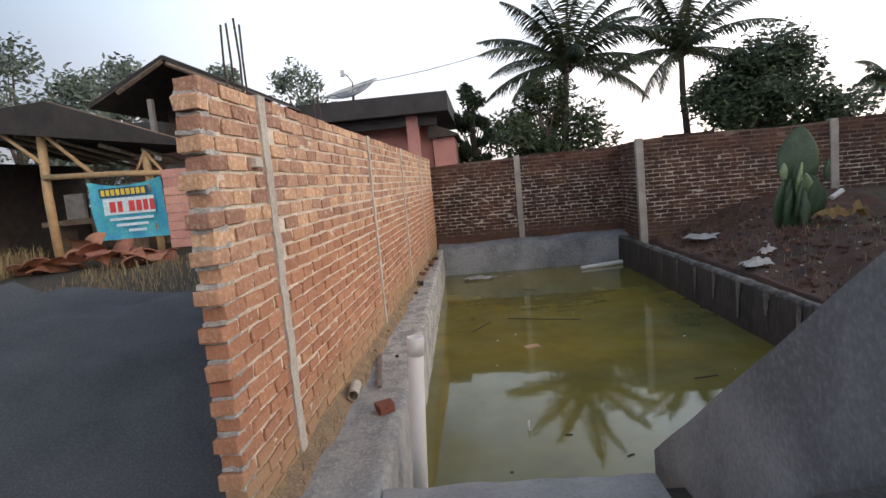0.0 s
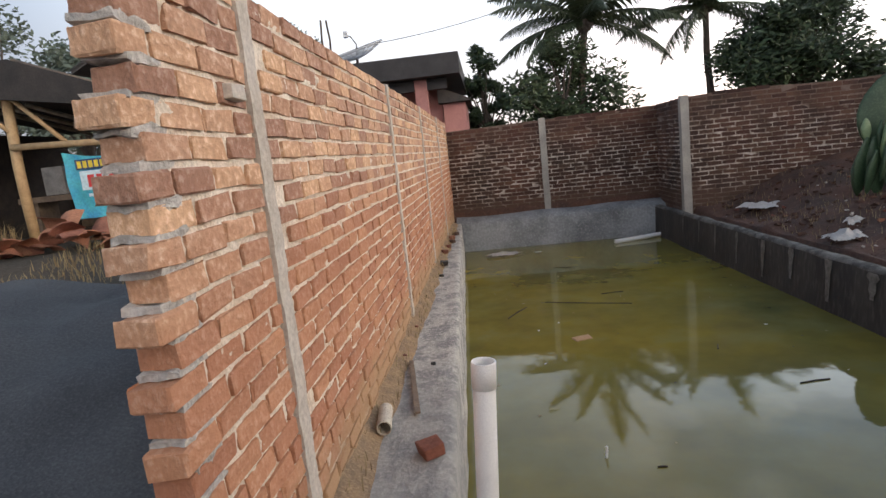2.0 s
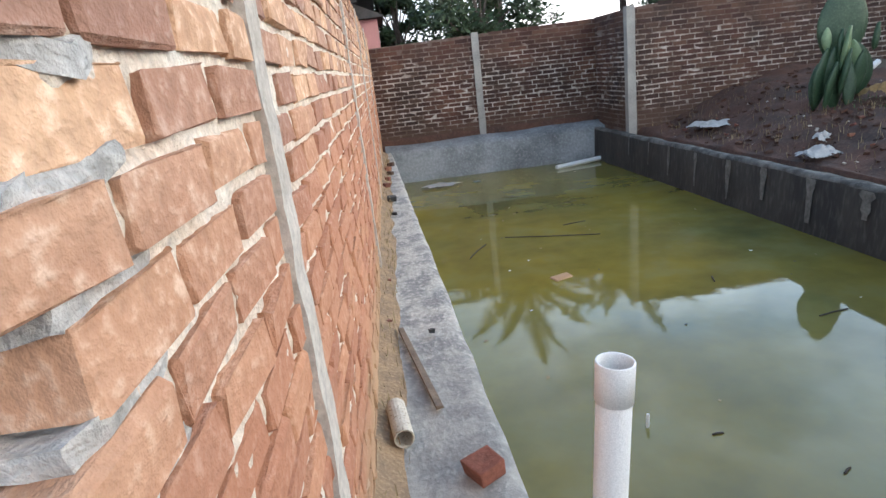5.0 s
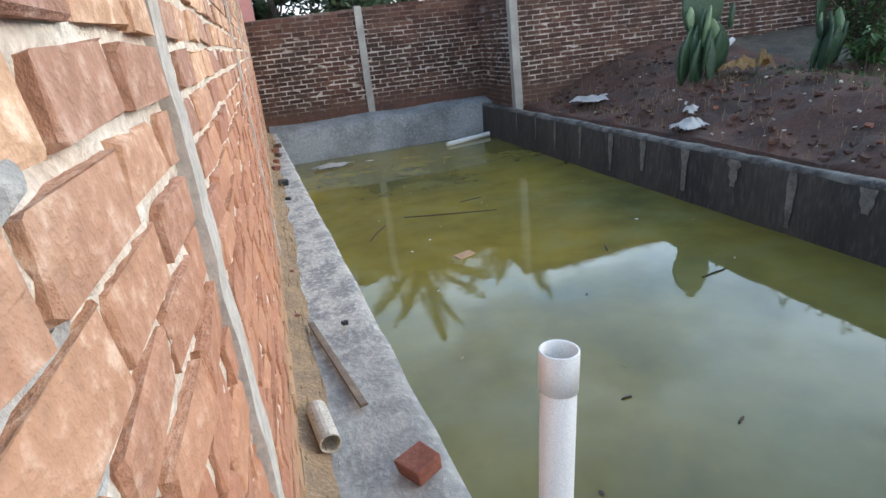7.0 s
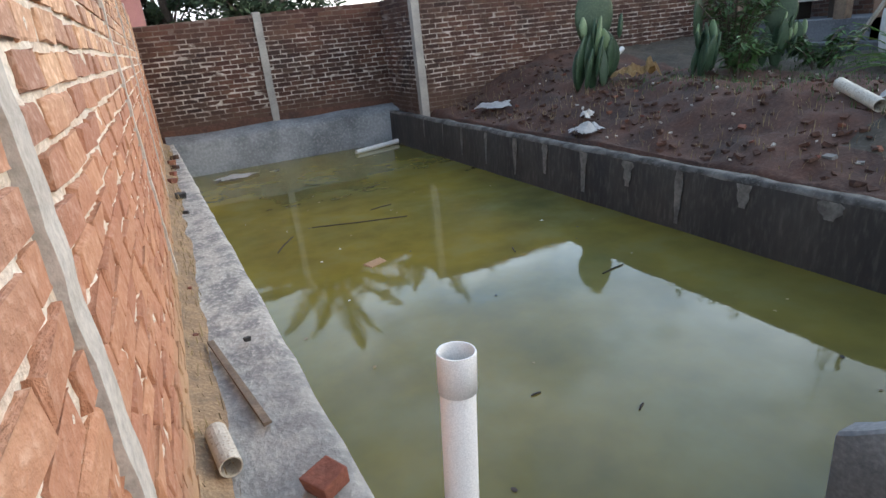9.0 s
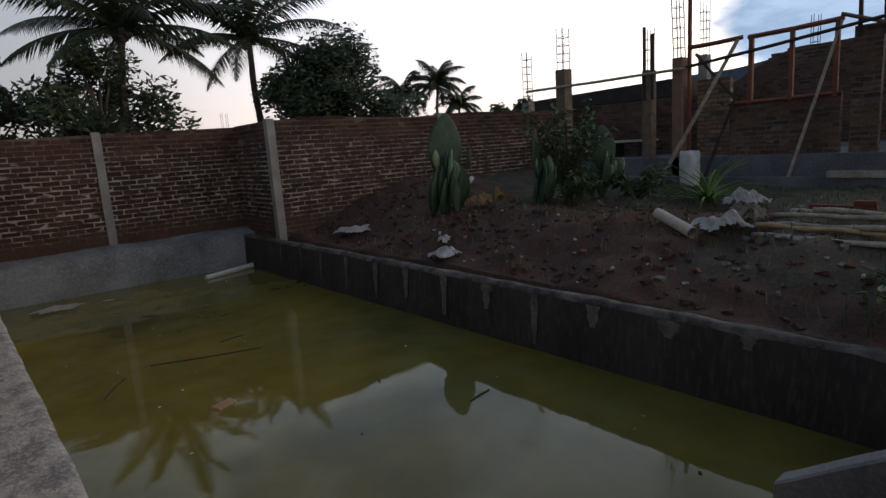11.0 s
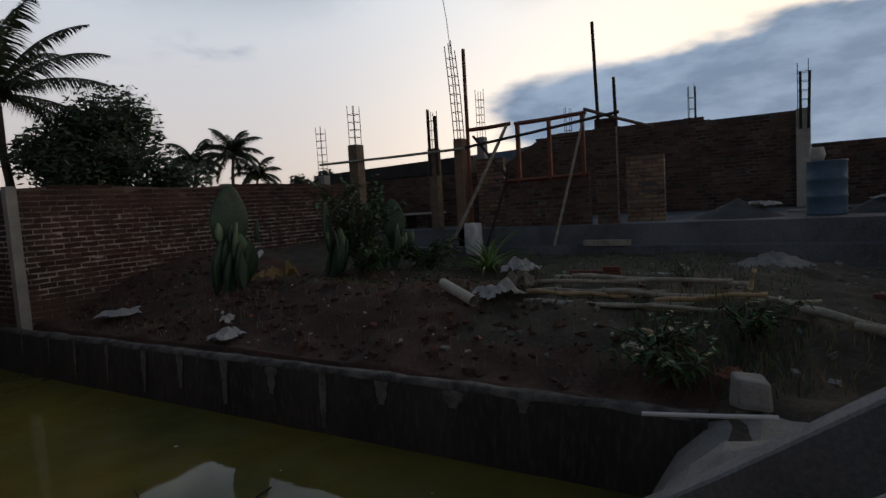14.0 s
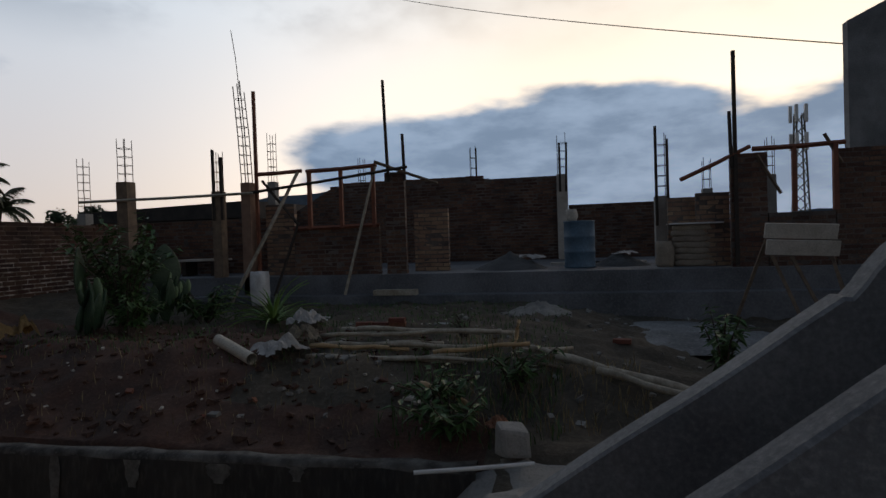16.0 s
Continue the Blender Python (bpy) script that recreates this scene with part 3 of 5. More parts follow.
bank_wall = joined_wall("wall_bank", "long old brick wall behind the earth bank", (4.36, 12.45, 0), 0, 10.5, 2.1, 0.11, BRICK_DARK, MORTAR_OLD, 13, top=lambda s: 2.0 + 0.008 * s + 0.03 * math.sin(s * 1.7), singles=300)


def wall_column(x, y, w, z0, z1, parent):
    bm = bmesh.new()
    n = 10
    ring = []
    for i in range(n + 1):
        z = z0 + (z1 - z0) * i / n
        d = [nz(z * 3, x + k, 2.0, 0.008) for k in range(4)]
        ring.append([bm.verts.new(p) for p in ((x - w / 2 + d[0], y - w / 2, z), (x + w / 2 + d[1], y - w / 2, z), (x + w / 2 + d[1], y + w / 2, z), (x - w / 2 + d[0], y + w / 2, z))])
    for a, b in zip(ring, ring[1:]):
        for k in range(4):
            bm.faces.new((a[k], a[(k + 1) % 4], b[(k + 1) % 4], b[k]))
    bm.faces.new(ring[-1])
    part("column", bm, CONCRETE, parent, "grey cast concrete column in the wall")


wall_column(2.0, 14.03, 0.13, -0.1, 1.97, far_wall)
wall_column(4.34, 12.40, 0.14, -0.3, 2.02, bank_wall)
wall_column(8.05, 12.42, 0.15, 0.2, 2.05, bank_wall)


# ---- the long near wall ----
def build_near_wall():
    y0, y1, h = 2.86, 14.0, 2.075
    core = bmesh.new()
    box(core, -0.105, -0.024, y0 + 0.06, y1, -0.3, h - 0.035)
    wall = thing("wall_west", core, MORTAR, "orange-red brick wall with thick pale mortar and a toothed raw end", "wall", kind="structure")
    for y, w in ((3.565, 0.10), (6.56, 0.09), (9.05, 0.09), (11.6, 0.09)):
        bm = bmesh.new()
        n, ring = 60, []
        for i in range(n + 1):
            z = -0.02 + (h + 0.02) * i / n
            a, b, c = nz(z, y, 5, 0.014) + nz(z, y, 23, 0.008), nz(z, y + 4, 5, 0.014) + nz(z, y, 27, 0.010), nz(z, y + 9, 11, 0.007)
            ring.append([bm.verts.new(p) for p in ((-0.12, y - w / 2 + a, z), (0.011 + c, y - w / 2 + a, z), (0.011 + c, y + w / 2 + b, z), (-0.12, y + w / 2 + b, z))])
        for a, b in zip(ring, ring[1:]):
            for k in range(4):
                bm.faces.new((a[k], a[(k + 1) % 4], b[(k + 1) % 4], b[k]))
        bm.faces.new(ring[-1])
        part("column", bm, STRIP, wall, "grey cast concrete column in the wall")
    shapes = [brick_mesh("brick", BRICK, 1, 0.108, 0.064, s, 0.0055) for s in range(12)]
    half_shapes = [brick_mesh("brick", BRICK, 1, 0.108, 0.064, 20 + s, 0.006) for s in range(4)]
    rest = bmesh.new()
    r = random.Random(5)
    count = 0
    for s, z, ln, i in bond(y1 - y0, h, 0.083, 0.212, 0.018, 3):
        y = y0 + s
        a, b = y - ln / 2, y + ln / 2
        if a <= y0 + 0.02:                       # raw toothed end
            a = y0 - (0.075 if i % 2 else 0.022) + r.uniform(-0.02, 0.02) - (0.04 - 0.03 * z)
        for cy in (3.565, 6.56, 9.05, 11.6):
            if a < cy - 0.05 < b:
                b = cy - 0.052
            elif a < cy + 0.05 < b:
                a = cy + 0.052
        if b - a < 0.03:
            continue
        ln, y = b - a, (a + b) / 2
        if 3.30 < y < 3.45 and 1.60 < z < 1.66:   # a brick missing
            continue
        q = pose(-0.0535 + r.uniform(-0.004, 0.005), y, z + r.uniform(-0.003, 0.003), r.uniform(-1.3, 1.3), r.uniform(-1.6, 1.6), 90 + r.uniform(-1.2, 1.2))
        if y < 5.05 and count < 300:
            ob = new("brick", r.choice(half_shapes if ln < 0.12 else shapes))
            ob.matrix_world = q @ Matrix.Diagonal((ln, 1, 1, 1))
            ob.parent = wall
            count += 1
        else:
            box(rest, -ln / 2, ln / 2, -0.054, 0.054, -0.0315, 0.0315, q, jit=0.004)
    part("brickwork", rest, BRICK, wall)["kind"] = "stuff"
    # rough mortar standing flush with the brick faces, smeared over their edges here and there
    ny, nzs = 620, 130
    gap = (h - 0.04) / nzs
    verts, faces = [], []
    for j in range(nzs + 1):
        for i in range(ny + 1):
            y, z = y0 + 0.05 + (y1 - y0 - 0.05) * i / ny, j * gap
            d = 0.008 * noise.noise((y * 9, z * 12, 0.0)) + 0.008 * noise.noise((y * 27, z * 34, 5.0))
            verts.append((-0.0095 + d, y, z))
    w = ny + 1
    for j in range(nzs):
        for i in range(ny):
            faces.append((j * w + i, j * w + i + 1, (j + 1) * w + i + 1, (j + 1) * w + i))
    me = bpy.data.meshes.new("mortar")
    me.from_pydata(verts, [], faces)
    for p in me.polygons:
        p.use_smooth = True
    me.materials.append(MORTAR)
    mo = new("mortar", me)
    mo.parent = wall
    # mortar pads left on the teeth of the raw end
    for i in range(1, 25):
        z = i * 0.083 + r.uniform(-0.003, 0.003)
        yy = y0 - 0.075 + 0.03 * z + (0.012 if i % 2 else 0.0) + r.uniform(-0.01, 0.01)
        bm = bmesh.new()
        bmesh.ops.create_cube(bm, size=1)
        bmesh.ops.subdivide_edges(bm, edges=list(bm.edges), cuts=3, use_grid_fill=True)
        for v in bm.verts:
            k = 1 - 0.35 * (2 * abs(v.co.y)) ** 3
            v.co = Vector((-0.054 + v.co.x * 0.098, yy + 0.07 + v.co.y * 0.15, z + v.co.z * r.uniform(0.020, 0.034) * k))
            v.co += 0.014 * Vector([noise.noise(v.co * 26 + Vector((i, k2 * 7, 0))) for k2 in range(3)])
        part("mortar_pad", bm, MORTAR_GREY, wall, "rough grey mortar squeezed out at the raw end")
    wb = bmesh.new()
    box(wb, -0.05, 0.03, 3.32, 3.425, 1.685, 1.735, None, jit=0.006, bevel=0.004)
    part("pale_brick", wb, STRIP, wall, "pale cement-covered brick sticking out")
    # dry earth splashed along the foot of the wall
    foot = bmesh.new()
    n, rows = 120, []
    for i in range(n + 1):
        y = 2.8 + (13.4 - 2.8) * i / n
        w = 0.07 + nz(y, 0, 2.5, 0.05)
        rows.append([foot.verts.new(p) for p in ((-0.005, y, 0.07 + nz(y, 3, 4, 0.03)), (0.35 * w, y, 0.045), (w, y, 0.022 + nz(y, 6, 6, 0.01)), (w + 0.06, y, -0.012))])
    for a, b in zip(rows, rows[1:]):
        for k in range(3):
            foot.faces.new((a[k], a[k + 1], b[k + 1], b[k]))
    thing("earth_heap", foot, mat("dry_tan_earth", (0.34, 0.23, 0.13), (0.20, 0.14, 0.09), 0.95, 7, 60, 0.9, spots=(0.4, 0.3, 0.18)), "dry tan earth heaped along the wall's foot", "earth", kind="stuff", smooth=True)


build_near_wall()

# ================= trees =================
def palm_mesh(r, length, count, droop, leaf=0.85):
    bm = bmesh.new()
    for i in range(count):
        az = 2 * math.pi * (i * 0.381966) + r.uniform(-0.2, 0.2)
        up = 1.45 - 1.75 * (i / count) + r.uniform(-0.12, 0.12)
        ln = length * r.uniform(0.85, 1.1)
        pts, p, a = [], Vector((0, 0, 0)), up
        n = 16
        for k in range(n + 1):
            pts.append(p.copy())
            p = p + Vector((math.cos(az) * math.cos(a), math.sin(az) * math.cos(a), math.sin(a))) * (ln / n)
            a -= droop / n * (0.5 + 1.2 * k / n)
        tube(bm, pts, [0.045 * (1 - 0.85 * k / n) for k in range(n + 1)], 4)
        side = Vector((-math.sin(az), math.cos(az), 0))
        for k in range(3, 64):
            f = k / 64 * n
            i0 = min(int(f), n - 1)
            base = pts[i0].lerp(pts[i0 + 1], f - i0)
            d = (pts[i0 + 1] - pts[i0]).normalized()
            w = leaf * math.sin(math.pi * (0.12 + 0.85 * k / 64)) * r.uniform(0.8, 1.15)
            for s in (-1, 1):
                out = (side * s * 0.75 + d * 0.55 + Vector((0, 0, -0.35 - r.uniform(0, 0.45)))).normalized()
                tip = base + out * w + Vector((0, 0, -0.18 * w))
                mid = base + out * w * 0.5
                q = d * 0.034
                bm.faces.new([bm.verts.new(v) for v in (base - q, base + q, mid + q * 0.9, mid - q * 0.9)])
                bm.faces.new([bm.verts.new(v) for v in (mid - q * 0.9, mid + q * 0.9, tip)])
    return bm


def coconut_palm(at, height, length, seed, lean=0.03, count=24, droop=1.5, label="tall coconut palm with drooping feathery fronds behind the wall"):
    r = random.Random(seed)
    ob = holder("coconut_palm", label, "palm tree", at)
    bm = bmesh.new()
    n = 12
    tube(bm, [(lean * height * (k / n) ** 2, 0.1 * math.sin(k), height * k / n) for k in range(n + 1)], [0.18 - 0.06 * k / n + (0.01 if k % 2 else 0) for k in range(n + 1)], 9)
    part("trunk", bm, BARK, ob)
    bm = palm_mesh(r, length, count, droop)
    bm.transform(Matrix.Translation((lean * height, 0, height)))
    part("crown", bm, LEAF, ob)
    bm = bmesh.new()
    for k in range(7):
        bmesh.ops.create_icosphere(bm, subdivisions=1, radius=0.14, matrix=Matrix.Translation((lean * height + 0.24 * math.cos(k * 0.9), 0.24 * math.sin(k * 0.9), height - 0.2 - 0.1 * (k % 3))))
    part("coconut_bunch", bm, BARK, ob)
    return ob


def leaf_tree(at, height, spread, seed, material=LEAF_TREE, leaves=5200, size=0.16, trunk=0.18, label="dense dark-green broadleaf tree beyond the wall", low=0.25, clusters=26):
    r = random.Random(seed)
    ob = holder("broadleaf_tree", label, "tree", at)
    bm = bmesh.new()
    tips = []
    tube(bm, [(0, 0, -0.2), (0.05, 0, height * 0.3), (0.1, 0.05, height * 0.6)], [trunk, trunk * 0.8, trunk * 0.5], 8)
    for i in range(clusters):
        z = height * (low + (1 - low) * r.random() ** 0.9)
        rel = (z / height - low) / (1 - low)
        wide = spread * math.sqrt(max(0.05, 1 - (1.9 * (rel - 0.42)) ** 2)) * r.uniform(0.35, 1.0)
        a = r.uniform(0, 2 * math.pi)
        tip = Vector((wide * math.cos(a), wide * math.sin(a), z))
        s = Vector((0.05, 0, height * min(0.55, 0.5 * z / height)))
        tube(bm, [s, s.lerp(tip, 0.5) + Vector((0, 0, 0.1 * height * r.uniform(0, 0.6))), tip], [trunk * 0.4, trunk * 0.22, trunk * 0.08], 5)
        tips.append((tip, spread * r.uniform(0.22, 0.42)))
    part("trunk", bm, BARK, ob)
    verts, faces = [], []
    for i in range(leaves):
        c, rad = tips[i % len(tips)]
        d = Vector((r.gauss(0, 1), r.gauss(0, 1), r.gauss(0, 0.8))).normalized() * rad * r.random() ** 0.45
        p = c + d
        u = Vector((r.gauss(0, 1), r.gauss(0, 1), r.gauss(0, 0.6))).normalized()
        v = u.orthogonal().normalized()
        s = size * r.uniform(0.6, 1.4)
        k = len(verts)
        verts += [p - u * s, p + v * s * 0.45, p + u * s, p - v * s * 0.45]
        faces.append((k, k + 1, k + 2, k + 3))
    me = bpy.data.meshes.new("crown")
    me.from_pydata([tuple(v) for v in verts], [], faces)
    me.materials.append(material)
    crown = new("crown", me)
    crown.parent = ob
    return ob


coconut_palm((4.8, 26, 0.3), 5.75, 4.4, 1, 0.06, 22, 0.85)
coconut_palm((11.0, 29, 0.3), 6.3, 4.8, 2, -0.03, 22, 0.9)
coconut_palm((35, 46, 0.3), 6.6, 3.3, 3, 0.02, 20, 1.5, "distant coconut palm rising over the brick wall")
coconut_palm((41, 50, 0.3), 5.0, 3.2, 4, 0.02, 16, 1.5, "distant coconut palm rising over the brick wall")
coconut_palm((31.2, 46, 0.3), 5.6, 2.9, 5, 0.02, 16, 1.5, "distant coconut palm rising over the brick wall")
leaf_tree((3.9, 25.0, 0.3), 4.7, 2.4, 11, leaves=9000, size=0.12, clusters=34)
leaf_tree((14.1, 27, 0.3), 5.7, 3.3, 12, leaves=20000, size=0.13, clusters=60)
leaf_tree((0.9, 27, 0.3), 5.3, 1.1, 13, leaves=3800, size=0.12)
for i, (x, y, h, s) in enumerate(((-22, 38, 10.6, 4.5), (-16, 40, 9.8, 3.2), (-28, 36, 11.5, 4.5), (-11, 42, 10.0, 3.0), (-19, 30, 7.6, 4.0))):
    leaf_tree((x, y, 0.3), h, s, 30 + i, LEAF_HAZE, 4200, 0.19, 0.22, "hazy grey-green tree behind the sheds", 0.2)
for i, (x, y, h, s) in enumerate(((47, 50, 4.6, 2.2), (51, 50, 5.2, 2.4), (56, 48, 4.4, 2.2), (60, 45, 4.2, 2.4))):
    leaf_tree((x, y, 0.3), h, s, 40 + i, LEAF_TREE, 1200, 0.28, 0.15, "small distant tree over the site wall", 0.2)

# ================= pink house with a dish =================
def pink_house():
    ob = holder("pink_house", "single-storey pink house with a dark flat-eaved roof", "house", (-3.5, 22, 0.3))
    part("wall", cube(-9, 2.9, 1.2, 7, -0.3, 3.75), PINK, ob)
    for x in (2.1, -2.6, -6.5):
        part("porch_column", cube(x, x + 0.42, -0.1, 0.3, -0.3, 3.7, bevel=0.01), PINK, ob)
    part("roof_slab", cube(-9.5, 3.7, -0.7, 7.5, 3.72, 4.4), FASCIA, ob)
    part("porch_beam", cube(-9, 3.2, 0.0, 0.25, 3.35, 3.71), FASCIA, ob)
    w = part("window", cube(-1.8, 1.2, 1.14, 1.195, 1.2, 2.9), FASCIA, ob)
    for x in (-1.8, -0.3, 1.13):
        part("window_frame", cube(x, x + 0.07, 1.10, 1.15, 1.2, 2.9), PINK, w)
    part("side_wing", cube(2.95, 3.75, 0.9, 5, -0.3, 2.9), PINK, ob)
    bm = bmesh.new()
    prism(bm, [(2.8, 0.6), (3.95, 0.6), (3.95, 5.3), (2.8, 5.3)], 2.92, [3.5, 2.98, 2.98, 3.5])
    part("lean_to_roof", bm, ROOF_TILE, ob)


pink_house()


def dish():
    ob = holder("satellite_dish", "grey mesh satellite dish on the house roof", "satellite dish", (-3.3, 22.2, 4.7))
    tilt = pose(0, 0, 0.28, 14, -13, 0)
    for k in range(1, 15):
        q = k / 14
        bm = bmesh.new()
        pts = [(1.05 * q * math.cos(a), 1.05 * q * math.sin(a), 0.30 * q * q) for a in [2 * math.pi * i / 28 for i in range(29)]]
        tube(bm, pts, 0.024 if k == 14 else 0.012, 4)
        bm.transform(tilt)
        part("mesh_ring", bm, MESH_GREY, ob)
    bm = bmesh.new()
    for i in range(12):
        a = 2 * math.pi * i / 12
        tube(bm, [(1.05 * q * math.cos(a), 1.05 * q * math.sin(a), 0.30 * q * q + 0.012) for q in (0.05, 0.35, 0.7, 1.0)], 0.012, 4)
    bm.transform(tilt)
    part("rib", bm, STEEL, ob)
    bm = tube(bmesh.new(), [(0, 0, 0), (0, 0, 0.35)], 0.05, 8)
    part("mast", bm, STEEL, ob)
    bm = tube(bmesh.new(), [(0.0, 0, 0.3), (0.05, -0.1, 0.75), (-0.12, -0.15, 1.02), (-0.25, -0.15, 1.05)], 0.022, 6)
    arm = part("feed_arm", bm, STEEL, ob)
    part("feed_horn", cube(-0.34, -0.2, -0.22, -0.08, 0.98, 1.2, bevel=0.02), MESH_GREY, arm)


dish()

# ================= bamboo shed beyond the sand heap =================
def shed():
    s = 1.26
    ob = holder("bamboo_shed", "open bamboo-posted shed with a low sheet roof", "shed", (-5.0, 10, 0.7))

    def pole(name, pts, r, material=BAMBOO):
        bm = tube(bmesh.new(), pts, r, 10)
        part(name, bm, material, ob, smooth=True)

    pole("post", [(-1.25, 0, -0.1), (-1.28, 0, 1.2), (-1.22, 0, 2.55)], 0.075)
    pole("post", [(0.6, 0, -0.1), (0.6, 0, 0.8), (0.55, 0, 1.75)], 0.065)
    pole("rail", [(-1.25, -0.08, 1.52), (0.2, -0.08, 1.46), (1.45, -0.08, 1.36)], 0.05)
    pole("brace", [(-1.2, -0.05, 2.3), (-0.4, -0.03, 1.5)], 0.035)
    pole("brace", [(-1.25, -0.05, 1.75), (-2.0, -0.03, 2.4)], 0.035)
    pole("brace", [(0.58, -0.05, 1.8), (0.38, -0.05, 1.45)], 0.025)
    pole("brace", [(0.58, -0.05, 1.8), (0.85, -0.05, 1.42)], 0.025)
    pole("eaves_beam", [(-3.2, -0.1, 2.50), (-0.7, -0.1, 2.62)], 0.06, WOOD)
    pole("rafter", [(-0.9, -0.15, 2.72), (1.5, -0.15, 1.80)], 0.045, WOOD)
    for k in range(5):
        pole("rafter", [(-2.6 + 0.75 * k, 0.2, 2.45 - 0.15 * k), (-2.2 + 0.75 * k, 3.2, 1.9 - 0.15 * k)], 0.035, BAMBOO_OLD)
    bm = bmesh.new()
    prism(bm, [(-3.4, -0.25), (-0.9, -0.25), (1.5, -0.25), (1.5, 4.2), (-0.9, 4.2), (-3.4, 4.2)], 1.6, [2.62, 2.74, 1.84, 1.5, 2.2, 2.1])
    for v in bm.verts:
        if abs(v.co.z - 1.6) < 1e-4:
            x, y = v.co.x, v.co.y
            top = {-3.4: (2.62, 2.1), -0.9: (2.74, 2.2), 1.5: (1.84, 1.5)}[round(x, 1)][0 if y < 0 else 1]
            v.co.z = top - 0.06
    part("roof_sheet", bm, ROOF_TILE, ob)
    part("back_wall", cube(-3.4, 1.6, 4.0, 4.15, -0.2, 1.0), WOOD, ob)
    part("side_wall", cube(-3.6, -3.45, -0.2, 4.1, -0.2, 2.0), WOOD_DARK, ob)
    part("workbench", cube(-2.6, 1.2, 1.4, 2.1, 0.65, 0.75), WOOD, ob)
    for x in (-2.4, -0.9, 0.9):
        part("workbench_leg", cube(x, x + 0.08, 1.5, 2.0, -0.1, 0.65), WOOD, ob)
    for x, w, h in ((-2.2, 0.4, 0.5), (-1.0, 0.35, 0.62), (0.0, 0.45, 0.9), (-0.45, 0.3, 0.35)):
        part("stored_board", cube(x, x + w, 1.6, 1.68, 0.76, 0.76 + h), mat("grey_board", (0.33, 0.31, 0.29), (0.2, 0.19, 0.18), 0.85, 5, 50, 0.2), ob)
    # pink plank panel against the right end
    panel = holder("wooden_screen", "pink-painted plank screen leaning by the shed", "screen", (-4.08, 9.75, 0.85), 4)
    for k in range(9):
        part("plank", cube(0, 0.72, 0.02 * (k % 2), 0.02 * (k % 2) + 0.03, k * 0.145, k * 0.145 + 0.138, bevel=0.004), PINK_TILE, panel)


shed()


def banner():
    ob = holder("banner", "sagging blue-green vinyl banner with faded lettering tied to the rail", "banner", (-4.82, 9.88, 2.06), 2)
    bm = bmesh.new()
    nx, nzz = 16, 10
    g = [[bm.verts.new((1.28 * (i / nx - 0.5) + 0.05 * (1 - k / nzz), 0.03 * math.sin(i * 1.1) + 0.02 * math.sin(k * 0.9), -1.0 * (1 - k / nzz) - 0.10 * math.sin(math.pi * i / nx) * (k / nzz))) for k in range(nzz + 1)] for i in range(nx + 1)]
    for a, b in zip(g, g[1:]):
        for k in range(nzz):
            bm.faces.new((a[k], b[k], b[k + 1], a[k + 1]))
    part("sheet", bm, BANNER, ob, smooth=True)
    part("title_band", cube(-0.42, 0.42, -0.055, -0.05, -0.28, -0.13), NAVY, ob)
    for k in range(9):
        part("yellow_letter_bar", cube(-0.39 + 0.087 * k, -0.33 + 0.087 * k, -0.06, -0.056, -0.255, -0.155), YELLOW, ob)
    part("pale_panel", cube(-0.38, 0.50, -0.052, -0.047, -0.58, -0.30), BANNER_PALE, ob)
    for x, w in ((-0.27, 0.1), (-0.13, 0.08), (0.06, 0.1), (0.19, 0.09), (0.31, 0.08), (0.42, 0.08)):
        part("red_letter_bar", cube(x, x + w, -0.06, -0.054, -0.54, -0.36), RED, ob)
    for x, w, z in ((-0.3, 0.75, -0.68), (-0.2, 0.55, -0.78), (0.0, 0.3, -0.88)):
        part("pale_letter_bar", cube(x, x + w, -0.055, -0.05, z, z + 0.045), BANNER_PALE, ob)


banner()


def tiled_hut():
    ob = holder("tiled_hut", "raised hut with a dark tiled gabled roof and open front", "hut", (-7.25, 17, 0.7))
    part("wall", cube(-2.0, 2.1, 0.3, 4, -0.2, 2.75), BRICK_DARK, ob)
    # Dark sheet behind the open front, added to give the interior's shade.
    part("interior_shade", cube(-1.6, 1.9, 2.2, 2.35, 2.75, 4.1), FASCIA, ob)
    part("parapet", cube(-0.75, 0.6, 0.3, 0.4, 2.76, 3.25), WOOD_DARK, ob)
    part("post", cube(-0.95, -0.82, -0.1, 0.05, 2.2, 3.95), CONCRETE, ob)
    part("pier", cube(0.62, 0.85, -0.1, 0.15, 2.2, 4.35), BRICK_RED, ob)
    part("side_wall", cube(0.85, 2.1, 0.2, 0.32, 2.76, 3.9), BRICK_RED, ob)
    for x0, z0, x1, z1 in ((-2.3, 3.82, 0.0, 4.92), (0.0, 4.92, 2.2, 3.85)):
        bm = bmesh.new()
        prism(bm, [(x0, -0.7), (x1, -0.7), (x1, 4.3), (x0, 4.3)], 0, [z0, z1, z1, z0])
        for v in bm.verts:
            if v.co.z == 0:
                v.co.z = (z0 if abs(v.co.x - x0) < 1e-4 else z1) - 0.07
        slope = part("roof_slope", bm, ROOF_TILE, ob)
        part("barge_board", tube(bmesh.new(), [(x0 + (0.9 if x0 < -1 else 0.1), -0.74, z0 + (0.26 if x0 < -1 else -0.2)), (x1, -0.74, z1 - 0.13)], 0.06, 4), WOOD, ob)
        for k in range(16):
            y = -0.68 + k * 0.31
            part("tile_row", tube(bmesh.new(), [(x0, y, z0 + 0.02), (x1, y, z1 + 0.02)], 0.045, 6), ROOF_TILE, slope)


tiled_hut()

